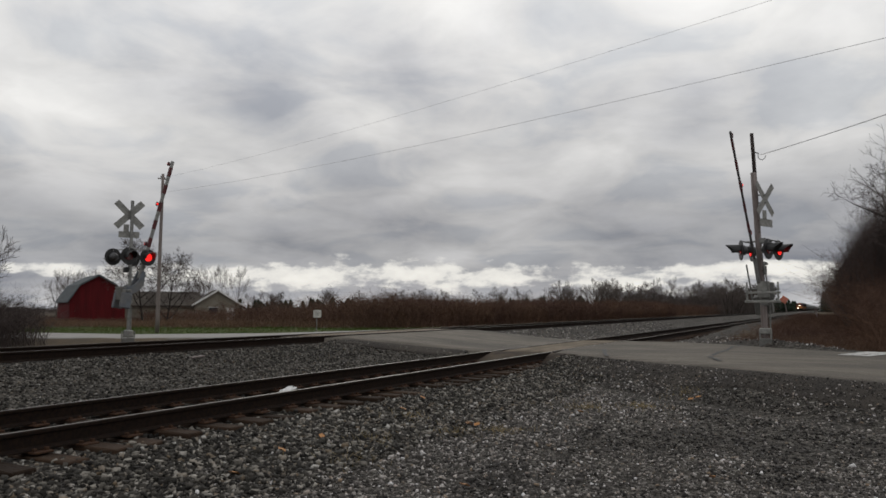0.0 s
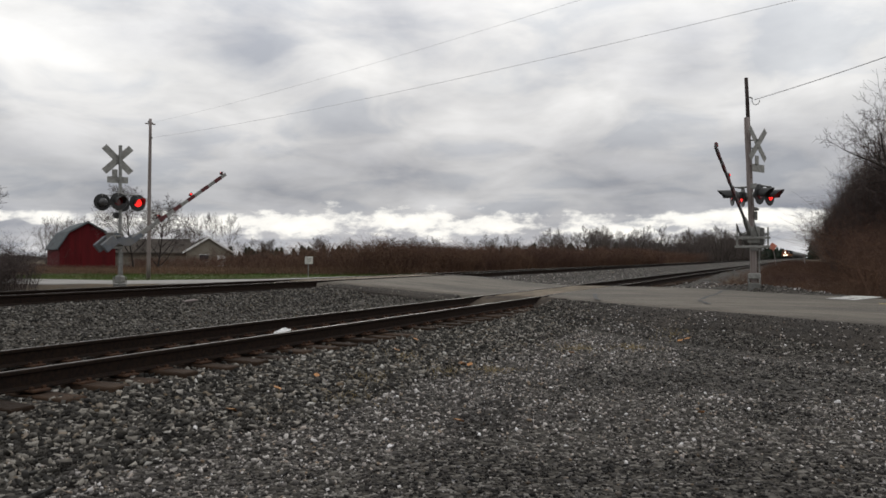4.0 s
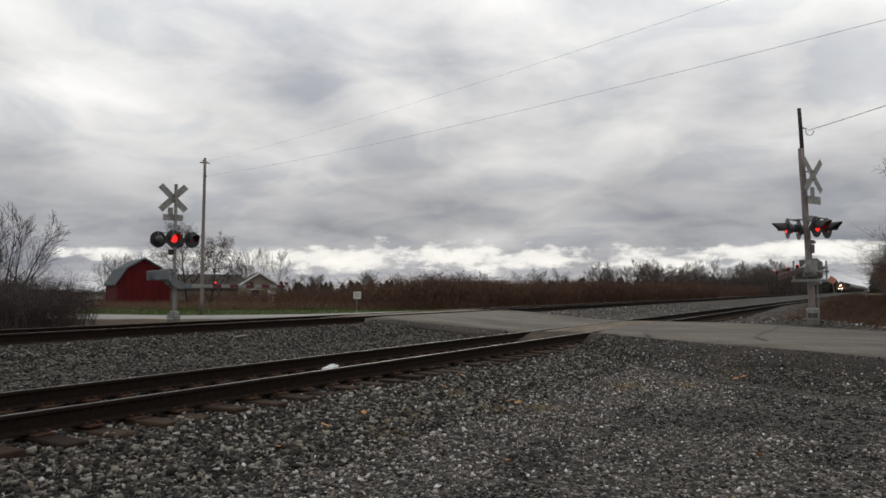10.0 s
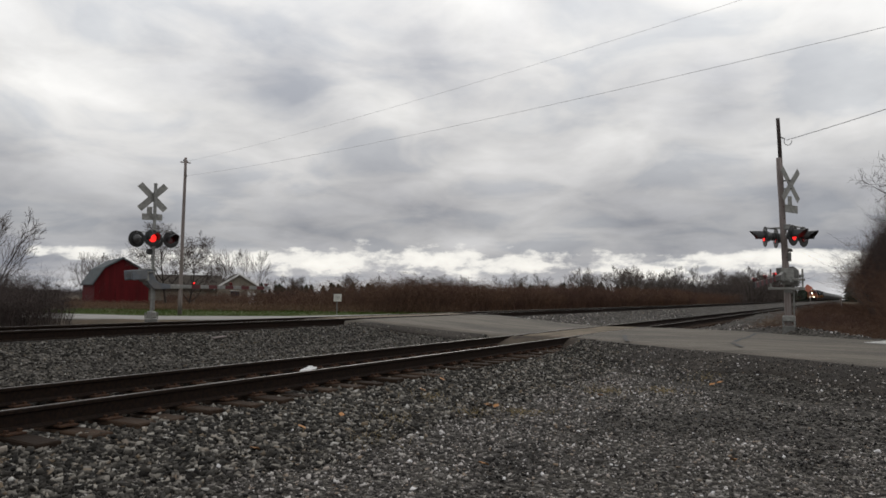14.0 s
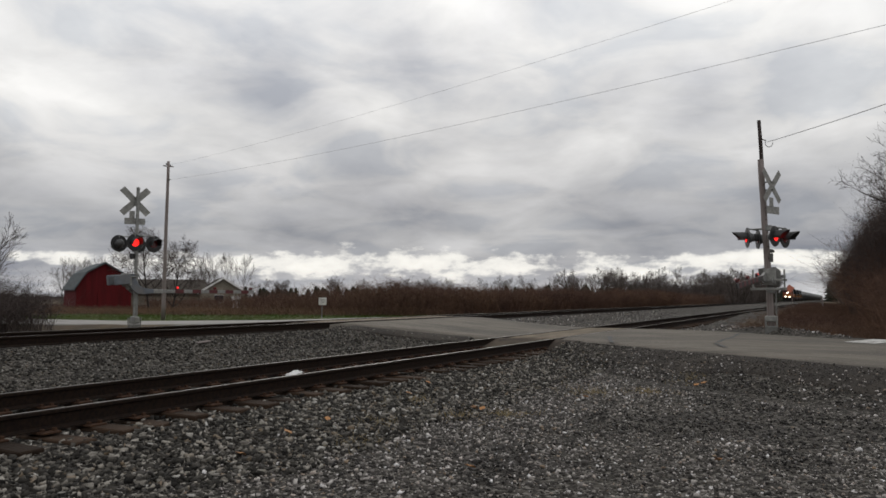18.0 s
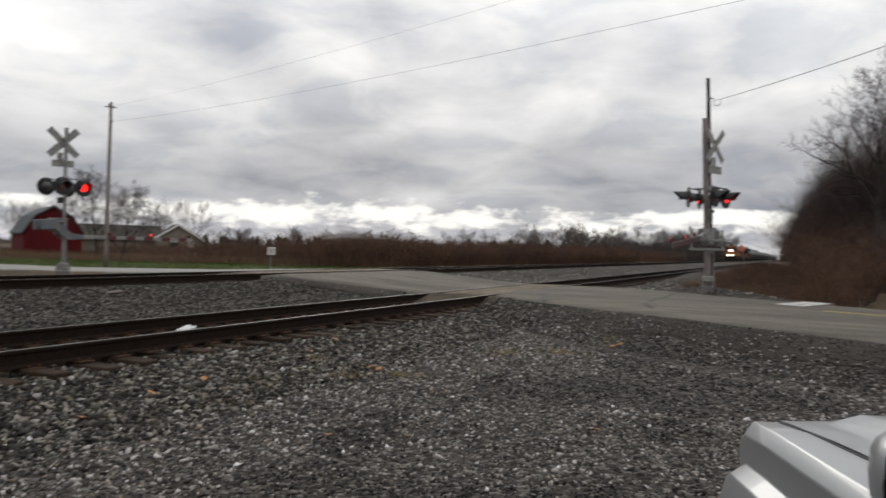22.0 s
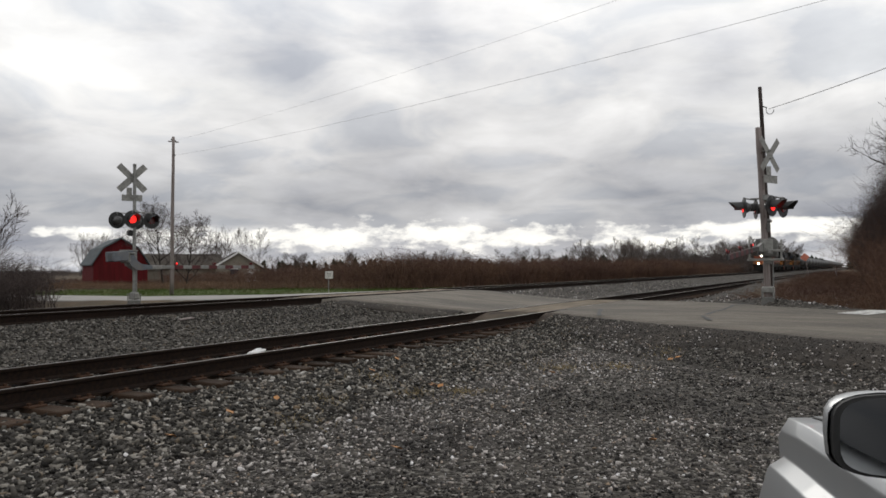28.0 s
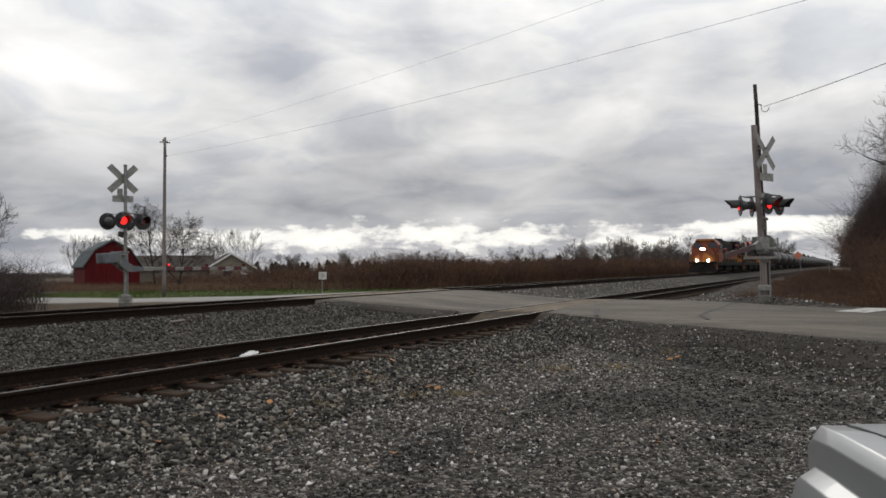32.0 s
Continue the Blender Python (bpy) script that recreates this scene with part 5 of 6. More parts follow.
# ---- the parked car ----
def parked_car(at):
    c = thing("car", at, "parked silver car with flared fenders, seen past its door mirror", "car")
    # half sections from the middle of the top outwards and down: x and z of eleven points at each y
    X = [0.0, 0.40, 0.62, 0.785, 0.812, 0.802, 0.852, 0.882, 0.880, 0.86, 0.0]
    S = [
        (0.00, 0.85, [0.62, 0.62, 0.61, 0.59, 0.575, 0.55, 0.52, 0.47, 0.36, 0.26, 0.22]),
        (-0.06, 0.905, [0.77, 0.77, 0.76, 0.73, 0.715, 0.67, 0.62, 0.56, 0.38, 0.25, 0.2]),
        (-0.15, 0.95, [0.92, 0.92, 0.905, 0.87, 0.85, 0.785, 0.73, 0.64, 0.40, 0.25, 0.2]),
        (-0.25, 0.98, [1.015, 1.015, 1.005, 0.975, 0.93, 0.85, 0.795, 0.69, 0.42, 0.25, 0.2]),
        (-0.36, 0.997, [1.05, 1.05, 1.04, 1.02, 0.975, 0.885, 0.835, 0.72, 0.45, 0.25, 0.2]),
        (-0.60, 1.0, [1.08, 1.08, 1.065, 1.042, 0.998, 0.905, 0.855, 0.75, 0.5, 0.25, 0.2]),
        (-1.00, 1.0, [1.11, 1.11, 1.085, 1.062, 1.02, 0.925, 0.875, 0.77, 0.52, 0.25, 0.2]),
        (-1.40, 1.0, [1.13, 1.13, 1.105, 1.085, 1.045, 0.94, 0.885, 0.77, 0.5, 0.25, 0.2]),
        (-1.80, 1.0, [1.145, 1.145, 1.125, 1.105, 1.065, 0.96, 0.89, 0.76, 0.48, 0.25, 0.2]),
        (-2.40, 1.0, [1.13, 1.13, 1.12, 1.095, 1.075, 0.97, 0.88, 0.74, 0.48, 0.25, 0.2]),
        (-3.40, 1.0, [1.14, 1.14, 1.13, 1.105, 1.085, 0.975, 0.88, 0.74, 0.48, 0.25, 0.2]),
        (-4.20, 0.97, [1.13, 1.13, 1.12, 1.10, 1.08, 0.97, 0.88, 0.74, 0.48, 0.27, 0.24]),
        (-4.45, 0.90, [1.02, 1.02, 1.01, 0.99, 0.97, 0.88, 0.80, 0.66, 0.46, 0.32, 0.3]),
    ]
    # the bonnet lies a little below the fenders, the flares stand a little higher
    S = [(y, k, [z - (0.016 if i < 3 and -1.75 < y < -0.2 else 0.0) + (0.018 if 5 < i < 8 else 0.0) for i, z in enumerate(zs)]) for y, k, zs in S]
    bm = bmesh.new()
    rings = []
    for y, k, zs in S:
        left = [bm.verts.new((-x * k, y, z)) for x, z in zip(X, zs)]
        right = [bm.verts.new((x * k, y, z)) for x, z in list(zip(X, zs))[1:-1]]
        rings.append(left + right[::-1])
    for p, q in zip(rings, rings[1:]):
        for i in range(len(p)):
            j = (i + 1) % len(p)
            bm.faces.new((p[i], p[j], q[j], q[i]))
    bm.faces.new(rings[0])
    bm.faces.new(rings[-1][::-1])
    bmesh.ops.recalc_face_normals(bm, faces=bm.faces)
    sharp = bm.edges.layers.float.get("crease_edge") or bm.edges.layers.float.new("crease_edge")
    # soften the creases a little
    soft = [e for e in bm.edges if len(e.link_faces) == 2 and e.calc_face_angle(0) > 0.42]
    bmesh.ops.bevel(bm, geom=soft, offset=0.011, segments=3, affect="EDGES", profile=0.5, clamp_overlap=True)
    body = part("body", bm, "silver", c, "silver painted body with flared fenders", smooth=True)
    # bonnet panel with a raised ridge, 5 mm proud of the body
    hood = bmesh.new()
    cols = [-0.69, -0.60, -0.53, -0.50, -0.47, -0.15, 0.15, 0.47, 0.50, 0.53, 0.60, 0.69]
    lift = [0.002, 0.004, 0.010, 0.040, 0.050, 0.052, 0.052, 0.050, 0.040, 0.010, 0.004, 0.002]
    rows = [(-0.30, 0.0), (-0.36, 0.2), (-0.46, 0.8), (-0.75, 1.0), (-1.1, 1.0), (-1.45, 1.0), (-1.68, 0.7), (-1.74, 0.3)]
    grid = []
    for y, k in rows:
        line = []
        for x, l in zip(cols, lift):
            base = float(np.interp(-y, [-s[0] for s in S], [np.interp(abs(x), X[:4], s[2][:4]) for s in S]))
            line.append(hood.verts.new((x * float(np.interp(-y, (0.3, 1.0, 1.7), (1.03, 0.96, 0.90))), y - 0.05 * (abs(x) < 0.5), base + 0.004 + l * k)))
        grid.append(line)
    for p, q in zip(grid, grid[1:]):
        for i in range(len(cols) - 1):
            hood.faces.new((p[i], q[i], q[i + 1], p[i + 1]))
    bmesh.ops.recalc_face_normals(hood, faces=hood.faces)
    part("bonnet", hood, "silver", c, "silver bonnet with a raised centre", smooth=True)
    seam = bmesh.new()
    line = [(-0.72, -0.28), (-0.71, -0.4), (-0.695, -0.6), (-0.672, -1.0), (-0.65, -1.4), (-0.63, -1.66), (-0.59, -1.76), (-0.45, -1.80)]
    line += [(-x, y) for x, y in line[::-1]]
    for (x0, y0), (x1, y1) in zip(line, line[1:]):
        z0, z1 = [float(np.interp(-y, [-s[0] for s in S], [np.interp(abs(x), X[:4], s[2][:4]) for s in S])) for x, y in ((x0, y0), (x1, y1))]
        tube((x0, y0, z0 + 0.001), (x1, y1, z1 + 0.001), 0.003, sides=5, bm=seam)
    part("bonnet_seam", seam, "rubber", c, "dark gap round the bonnet")
    # glasshouse
    gh = bmesh.new()
    low = [(-0.72, -1.82, 1.12), (0.72, -1.82, 1.12), (0.78, -4.15, 1.14), (-0.78, -4.15, 1.14)]
    high = [(-0.56, -2.55, 1.66), (0.56, -2.55, 1.66), (0.58, -3.85, 1.66), (-0.58, -3.85, 1.66)]
    a, b = [gh.verts.new(p) for p in low], [gh.verts.new(p) for p in high]
    for i in range(4):
        gh.faces.new((a[i], a[(i + 1) % 4], b[(i + 1) % 4], b[i]))
    gh.faces.new(b)
    bmesh.ops.recalc_face_normals(gh, faces=gh.faces)
    part("windows", gh, "glass", c, "dark tinted windscreen and side glass")
    part("roof", box((1.22, 1.42, 0.07), (0, -3.2, 1.68), bevel=0.03), "silver", c, smooth=True)
    for s in (-1, 1):
        for (x0, y0, z0), (x1, y1, z1) in (((0.73, -1.83, 1.12), (0.57, -2.55, 1.67)), ((0.76, -3.0, 1.12), (0.585, -3.1, 1.67)), ((0.78, -4.15, 1.13), (0.59, -3.85, 1.67))):
            part("pillar", tube((s * x0, y0, z0), (s * x1, y1, z1), 0.04, sides=8), "silver", c)
        # door mirror: shell, black rim, glass turned to the driver
        stem = (s * 0.90, -1.98, 1.16)
        tilt = pose(s * 0.985, -2.0, 1.315, 0, 0, s * -4)
        shell = bmesh.new()
        prof = [(0.02, 0.055), (0.09, 0.05), (0.128, 0.02), (0.147, -0.03), (0.146, -0.042)]
        rings2 = []
        for kk, y in prof:
            ring = []
            for i in range(24):
                an = 2 * math.pi * i / 24
                ex, ez = abs(math.cos(an)) ** 0.55 * math.copysign(1, math.cos(an)), abs(math.sin(an)) ** 0.55 * math.copysign(1, math.sin(an))
                ring.append(shell.verts.new(tilt @ Vector((kk * 0.86 * ex, y, kk * 0.40 * ez))))
            rings2.append(ring)
        for p, q in zip(rings2, rings2[1:]):
            for i in range(24):
                shell.faces.new((p[i], p[(i + 1) % 24], q[(i + 1) % 24], q[i]))
        shell.faces.new(rings2[0])
        bmesh.ops.recalc_face_normals(shell, faces=shell.faces)
        for f in shell.faces:
            f.material_index = 1 if f.calc_center_median().z < 1.29 else 0
        mir = part("door_mirror", shell, ("silver", "rubber"), c, "silver door mirror", smooth=True)

        def rounded(k, y0, y1, mat, name, label=""):
            r = bmesh.new()
            two = []
            for y in (y0, y1):
                two.append([r.verts.new(tilt @ Vector((k * 0.86 * abs(math.cos(t)) ** 0.5 * math.copysign(1, math.cos(t)), y, k * 0.40 * abs(math.sin(t)) ** 0.5 * math.copysign(1, math.sin(t))))) for t in (2 * math.pi * i / 28 for i in range(28))])
            for i in range(28):
                r.faces.new((two[0][i], two[0][(i + 1) % 28], two[1][(i + 1) % 28], two[1][i]))
            r.faces.new(two[0])
            r.faces.new(two[1][::-1])
            bmesh.ops.recalc_face_normals(r, faces=r.faces)
            part(name, r, mat, mir, label)

        rounded(0.141, -0.04, -0.052, "rubber", "rim", "black plastic rim")
        rounded(0.132, -0.045, -0.0545, "mirror", "mirror_glass", "mirror glass")
        part("mirror_stem", tube(stem, (s * 0.95, -2.0, 1.25), 0.035, 0.03, 8), "rubber", mir)
        # doors, handles, lamps
        part("door_gap", box((0.006, 0.006, 0.72), (s * 0.906, -2.05, 0.80), pose(0, 0, 0, 0, s * -4, 0)), "rubber", c)
        part("door_gap", box((0.006, 0.006, 0.72), (s * 0.906, -3.1, 0.80), pose(0, 0, 0, 0, s * -4, 0)), "rubber", c)
        part("door_handle", box((0.03, 0.2, 0.035), (s * 0.89, -2.85, 0.93), bevel=0.01), "silver", c)
        part("headlight", box((0.34, 0.10, 0.15), (s * 0.58, -0.09, 0.70), pose(0, 0, 0, 30, 0, 0), bevel=0.03), "hood_face", c, "clear headlight glass")
        part("tail_light", box((0.22, 0.08, 0.3), (s * 0.72, -4.36, 0.85), bevel=0.02), "red_lens", c)
    part("grille", box((0.8, 0.05, 0.14), (0, 0.005, 0.50), bevel=0.02), "rubber", c)
    part("bumper", box((1.62, 0.16, 0.20), (0, -0.02, 0.36), bevel=0.05), "silver", c)
    for y in (-0.92, -3.55):
        for s in (-1, 1):
            arch = part("wheel_arch", tube((s * 0.55, y, 0.36), (s * 0.928, y, 0.36), 0.385, sides=28), "rubber", c, "dark wheel arch")
            wheel = part("wheel", lathe([(0.20, -0.10), (0.31, -0.105), (0.34, -0.08), (0.345, 0.0), (0.34, 0.08), (0.31, 0.105), (0.20, 0.10)], 28, pose(s * 0.835, y, 0.345, 0, 90, 0)), "rubber", c, "black tyre", smooth=True)
            part("rim", lathe([(0.05, -0.06), (0.21, -0.1), (0.215, 0.1), (0.05, 0.06)], 20, pose(s * 0.85, y, 0.345, 0, 90, 0)), "alu", wheel, "alloy rim")
    return c


parked_car(pose(1.115, 3.07, -0.07, 0, 0, 17))


# ---- small things ----
def ribbon(name, pts, width, lift, mat, label, category, seed=1):
    rng = np.random.default_rng(seed)
    fine = []
    for (x0, y0), (x1, y1) in zip(pts, pts[1:]):
        for k in range(6):
            f = k / 6
            fine.append((x0 + (x1 - x0) * f + rng.normal(0, 0.015), y0 + (y1 - y0) * f + rng.normal(0, 0.015)))
    fine.append(pts[-1])
    v = []
    for i, (x, y) in enumerate(fine):
        a, b = fine[max(0, i - 1)], fine[min(len(fine) - 1, i + 1)]
        d = Vector((b[0] - a[0], b[1] - a[1], 0)).normalized()
        w = width * rng.uniform(0.5, 1.2) if seed else width
        z = along(ROAD_Z, x) + lift
        v += [(x - d.y * w, y + d.x * w, z), (x + d.y * w, y - d.x * w, z)]
    return tagged(array_mesh(name, v, [(2 * i, 2 * i + 1, 2 * i + 3, 2 * i + 2) for i in range(len(fine) - 1)], mat), label, category, kind="structure")


ribbon("road_crack", [(-2.06, 23.3), (-2.45, 22.1), (-2.37, 19.8), (-2.39, 18.6), (-2.4, 17.3)], 0.05, 0.026, "tar", "dark crack across the asphalt", "crack", 3)
ribbon("road_crack", [(-2.4, 16.9), (-2.16, 16.1), (-1.97, 15.4)], 0.05, 0.026, "tar", "dark crack in the asphalt", "crack", 4)
ribbon("road_crack", [(-5.5, 19.5), (-4.99, 17.7), (-4.6, 16.5)], 0.06, 0.026, "tar", "dark patch crack near the rail", "crack", 5)


def paint(name, corners, mat, label):
    v = [(x, y, along(ROAD_Z, x) + 0.026) for x, y in corners]
    return tagged(array_mesh(name, v, [tuple(range(len(v)))], mat), label, "road marking", kind="structure")


paint("stop_line", [(0.18, 19.4), (0.82, 19.1), (1.55, 21.2), (0.85, 21.35)], "line_white", "worn white stop line on the road")
for off in (0, 0.24):
    ribbon("centre_line", [(1.2, 17.95 - off), (3.5, 17.05 - off), (8, 14.2 - off), (14, 10.0 - off)], 0.05, 0.03, "line_yellow", "worn yellow centre line", "road marking", 0)


def rag():
    r = bmesh.new()
    bmesh.ops.create_icosphere(r, subdivisions=3, radius=1.0)
    for v in r.verts:
        n1 = noise.noise(v.co * 2.3) + 0.5 * noise.noise(v.co * 6.1)
        lump = 0.7 if v.co.y < 0.1 else 1.15
        v.co = Vector((v.co.x * 0.06, v.co.y * 0.17, max(-0.02, v.co.z * 0.05 * lump))) * (1 + 0.42 * n1)
    t = link_mesh("plastic_rag", r, "cloth")
    t.matrix_basis = pose(-6.66, 7.45, 0.335, 0, 0, 5)
    return tagged(t, "crumpled white plastic rag lying against the rail", "litter")


rag()


def white_sign(at):
    s = thing("marker_sign", at, "small white sign on a low post in the grass", "sign")
    part("post", tube((0, 0, 0), (0, 0, 1.2), 0.03, sides=8), "galv", s)
    part("panel", box((0.02, 0.50, 0.46), (0.04, 0, 1.12), pose(0, 0, 0, 0, 0, -35), bevel=0.004), "white_paint", s, "white square panel")
    for k in range(3):
        part("text_bar", box((0.004, 0.3 - 0.06 * k, 0.03), (0.062, 0, 1.22 - 0.09 * k), pose(0, 0, 0, 0, 0, -35)), "grey_paint", s)


white_sign((-28.0, 36.4, land(-28, 36.4)))


def diamond_sign(at):
    s = thing("track_flag_sign", at, "orange diamond sign on a leaning post beside the track", "sign")
    part("post", tube((0, 0, 0), (-0.30, 0, 2.0), 0.035, sides=8), "pole", s)
    part("panel", box((0.58, 0.02, 0.58), (-0.33, -0.05, 2.1), pose(0, 0, 0, 0, 36, 0), bevel=0.004), "orange_sign", s, "orange diamond panel")


diamond_sign((-3.6, 78, land(-3.6, 78)))
post = thing("marker_post", (-0.9, 62, land(-0.9, 62)), "pale leaning wooden marker post at the wood edge", "post")
part("stake", box((0.09, 0.06, 1.3), (0, 0, 0.6), pose(0, 0, 0, 0, -8, 0), bevel=0.01), "pole", post)


def slab(name, at, size, turn, mat, label, category):
    b = box(size, bevel=min(size) * 0.2)
    for v in b.verts:
        v.co += Vector((noise.noise(v.co * 9), noise.noise(v.co * 9 + Vector((3, 0, 0))), 0)) * 0.02
    o = link_mesh(name, b, mat)
    o.matrix_basis = pose(*at, 2, 3, turn)
    return tagged(o, label, category)


slab("old_board", (-11.7, 10.7, land(-11.7, 10.7) + 0.03), (0.11, 0.45, 0.03), 12, "pole", "pale weathered board lying between the tracks", "board")
slab("old_board", (-12.0, 12.4, land(-11.0, 12.4) + 0.12), (0.12, 0.5, 0.04), 30, "pole", "short weathered board on the ballast", "board")
def debris_mound(at):
    """A low heap of dirt and brushwood with pale broken slabs on it."""
    m = thing("debris_mound", at, "low heap of dirt and brushwood with pale broken slabs", "debris")
    cols, rows = 30, 18
    v = []
    for i in range(cols + 1):
        for k in range(rows + 1):
            x, y = -1.5 + 3.0 * i / cols, -0.9 + 1.8 * k / rows
            f = max(0.0, 1 - (x / 1.5) ** 2 - (y / 0.9) ** 2)
            v.append((x, y, -0.06 + 0.95 * f ** 0.7 * (0.75 + 0.5 * noise.noise((x * 1.7, y * 1.7, 11)) + 0.25 * noise.noise((x * 5, y * 5, 2)))))
    w = rows + 1
    array_mesh("heap", v, [(i * w + k, (i + 1) * w + k, (i + 1) * w + k + 1, i * w + k + 1) for i in range(cols) for k in range(rows)], "soil", m, "brown heap of earth", smooth=True)
    rg = np.random.default_rng(19)
    for x, y, z, a in ((0.2, -0.42, 0.62, 20), (0.55, -0.38, 0.60, 70), (0.9, -0.3, 0.48, 140), (0.5, -0.1, 0.80, 250), (-0.4, -0.55, 0.45, 310), (1.1, -0.15, 0.36, 200)):
        b = box((0.42, 0.24, 0.07), bevel=0.015)
        for q in b.verts:
            q.co += Vector((noise.noise(q.co * 5), noise.noise(q.co * 5 + Vector((3, 0, 0))), 0.3 * noise.noise(q.co * 7))) * 0.09
        part("slab", b, "concrete", m, "pale broken slab").matrix_basis = pose(x, y, z - 0.07, rg.uniform(-10, 24), rg.uniform(-14, 14), a)
    for k in range(26):
        x, y, a = rg.uniform(-1.3, 0.9), rg.uniform(-0.6, 0.3), rg.uniform(-0.5, 0.5)
        z = 0.15 + 0.65 * max(0, 1 - (x / 1.4) ** 2 - (y / 0.9) ** 2)
        part("stick", tube((x, y, z), (x + 0.7 * math.cos(a), y + 0.7 * math.sin(a), z + rg.uniform(-0.06, 0.22)), 0.018, 0.008, 6), "bark", m)
    return m


debris_mound((3.7, 24.2, land(3.7, 24.2)))


def leaf(at, turn):
    v = [(0, -0.05, 0), (0.03, -0.02, 0.012), (0.034, 0.02, 0.006), (0, 0.06, 0.016), (-0.034, 0.02, 0.008), (-0.03, -0.02, 0.014)]
    o = array_mesh("fallen_leaf", v + [(x, y, z + 0.004) for x, y, z in v], [(0, 1, 2, 3), (0, 3, 4, 5), (9, 8, 7, 6), (11, 10, 9, 6)], "leaf")
    o.matrix_basis = pose(*at, 12, 8, turn)
    return tagged(o, "curled orange-brown dead leaf on the stones", "leaf", "fallen leaves")


lr = np.random.default_rng(8)
for x, y in [(-4.07, 7.85), (-3.98, 7.9), (-4.1, 7.95), (-1.9, 12.0), (-2.0, 11.9), (-3.2, 9.8), (-4.6, 4.2), (-2.7, 4.9), (-5.0, 6.0), (-0.9, 6.2), (-4.9, 5.2), (-5.3, 8.3), (-5.6, 9.4)]:
    leaf((x, y, land(x, y) + 0.035), lr.uniform(0, 360))


def tufts(seed, spots, label):
    rng = np.random.default_rng(seed)
    rows = []
    for x, y, r, n in spots:
        for _ in range(n):
            a, d = rng.uniform(0, 6.28), abs(rng.normal(0, r))
            px, py = x + d * math.cos(a), y + d * math.sin(a)
            z = land(px, py)
            rows.append((px, py, z, px + rng.normal(0, 0.05), py + rng.normal(0, 0.05), z + rng.uniform(0.02, 0.09), 0.0035, 0.001))
    return tagged(bars("dry_grass", rows, 3, "straw"), label, "dry grass", kind="stuff")


tufts(91, [(-4.0, 7.3, 0.25, 70), (-3.6, 7.8, 0.3, 80), (-3.3, 10.5, 0.35, 110), (-2.6, 11.0, 0.3, 80), (-2.2, 12.4, 0.3, 70), (-4.2, 5.3, 0.25, 40), (-5.0, 8.0, 0.3, 50), (-4.6, 6.4, 0.25, 50)], "straw-coloured dry grass among the stones")

# ---- pieces of the tracks and the ballast, last ----
rng = np.random.default_rng(77)
tie_mesh = []
for k in range(4):
    b = box((2.68, 0.225, 0.17), bevel=0.012)
    bmesh.ops.subdivide_edges(b, edges=[e for e in b.edges if e.calc_length() > 2], cuts=4)
    for v in b.verts:
        v.co += Vector((0.03 * noise.noise((v.co.x * 2, v.co.y * 20, k)), 0.008 * noise.noise((v.co.x * 5, k, 0)), 0.008 * noise.noise((v.co.x * 7, v.co.y * 30, k + 5))))
    me = bpy.data.meshes.new("tie")
    b.to_mesh(me)
    b.free()
    me.materials.append(M["tie"])
    tie_mesh.append(me)
pb = box((0.34, 0.19, 0.02), (0, 0, 0), bevel=0.004)
for sx in (-0.11, 0.11):
    for sy in (-0.06, 0.06):
        box((0.035, 0.03, 0.035), (sx, sy, 0.02), bm=pb)
plate_me = bpy.data.meshes.new("tie_plate")
pb.to_mesh(plate_me)
pb.free()
plate_me.materials.append(M["rust"])
for tr, x, y0, n, step in ((track_near, NEAR_X, -4.0, 150, 0.508), (track_far, FAR_X, 0.0, 110, 0.508)):
    for i in range(n):
        y = y0 + i * step + rng.normal(0, 0.025)
        if along(EDGE_NEAR, x) - 0.2 < y < along(EDGE_FAR, x) + 0.2:
            continue
        o = new("tie", tie_mesh[i % 4])
        o.parent = tr
        o.matrix_basis = pose(rng.normal(0, 0.05), y, -0.112 + rng.normal(0, 0.008), rng.normal(0, 0.8), rng.normal(0, 0.25), rng.normal(0, 0.9) + (180 if i % 3 else 0))
        if tr is track_near and y < 18:
            for s in (-1, 1):
                pl = new("tie_plate", plate_me)
                pl.parent = tr
                pl.matrix_basis = pose(s * HALF, y, -0.008)


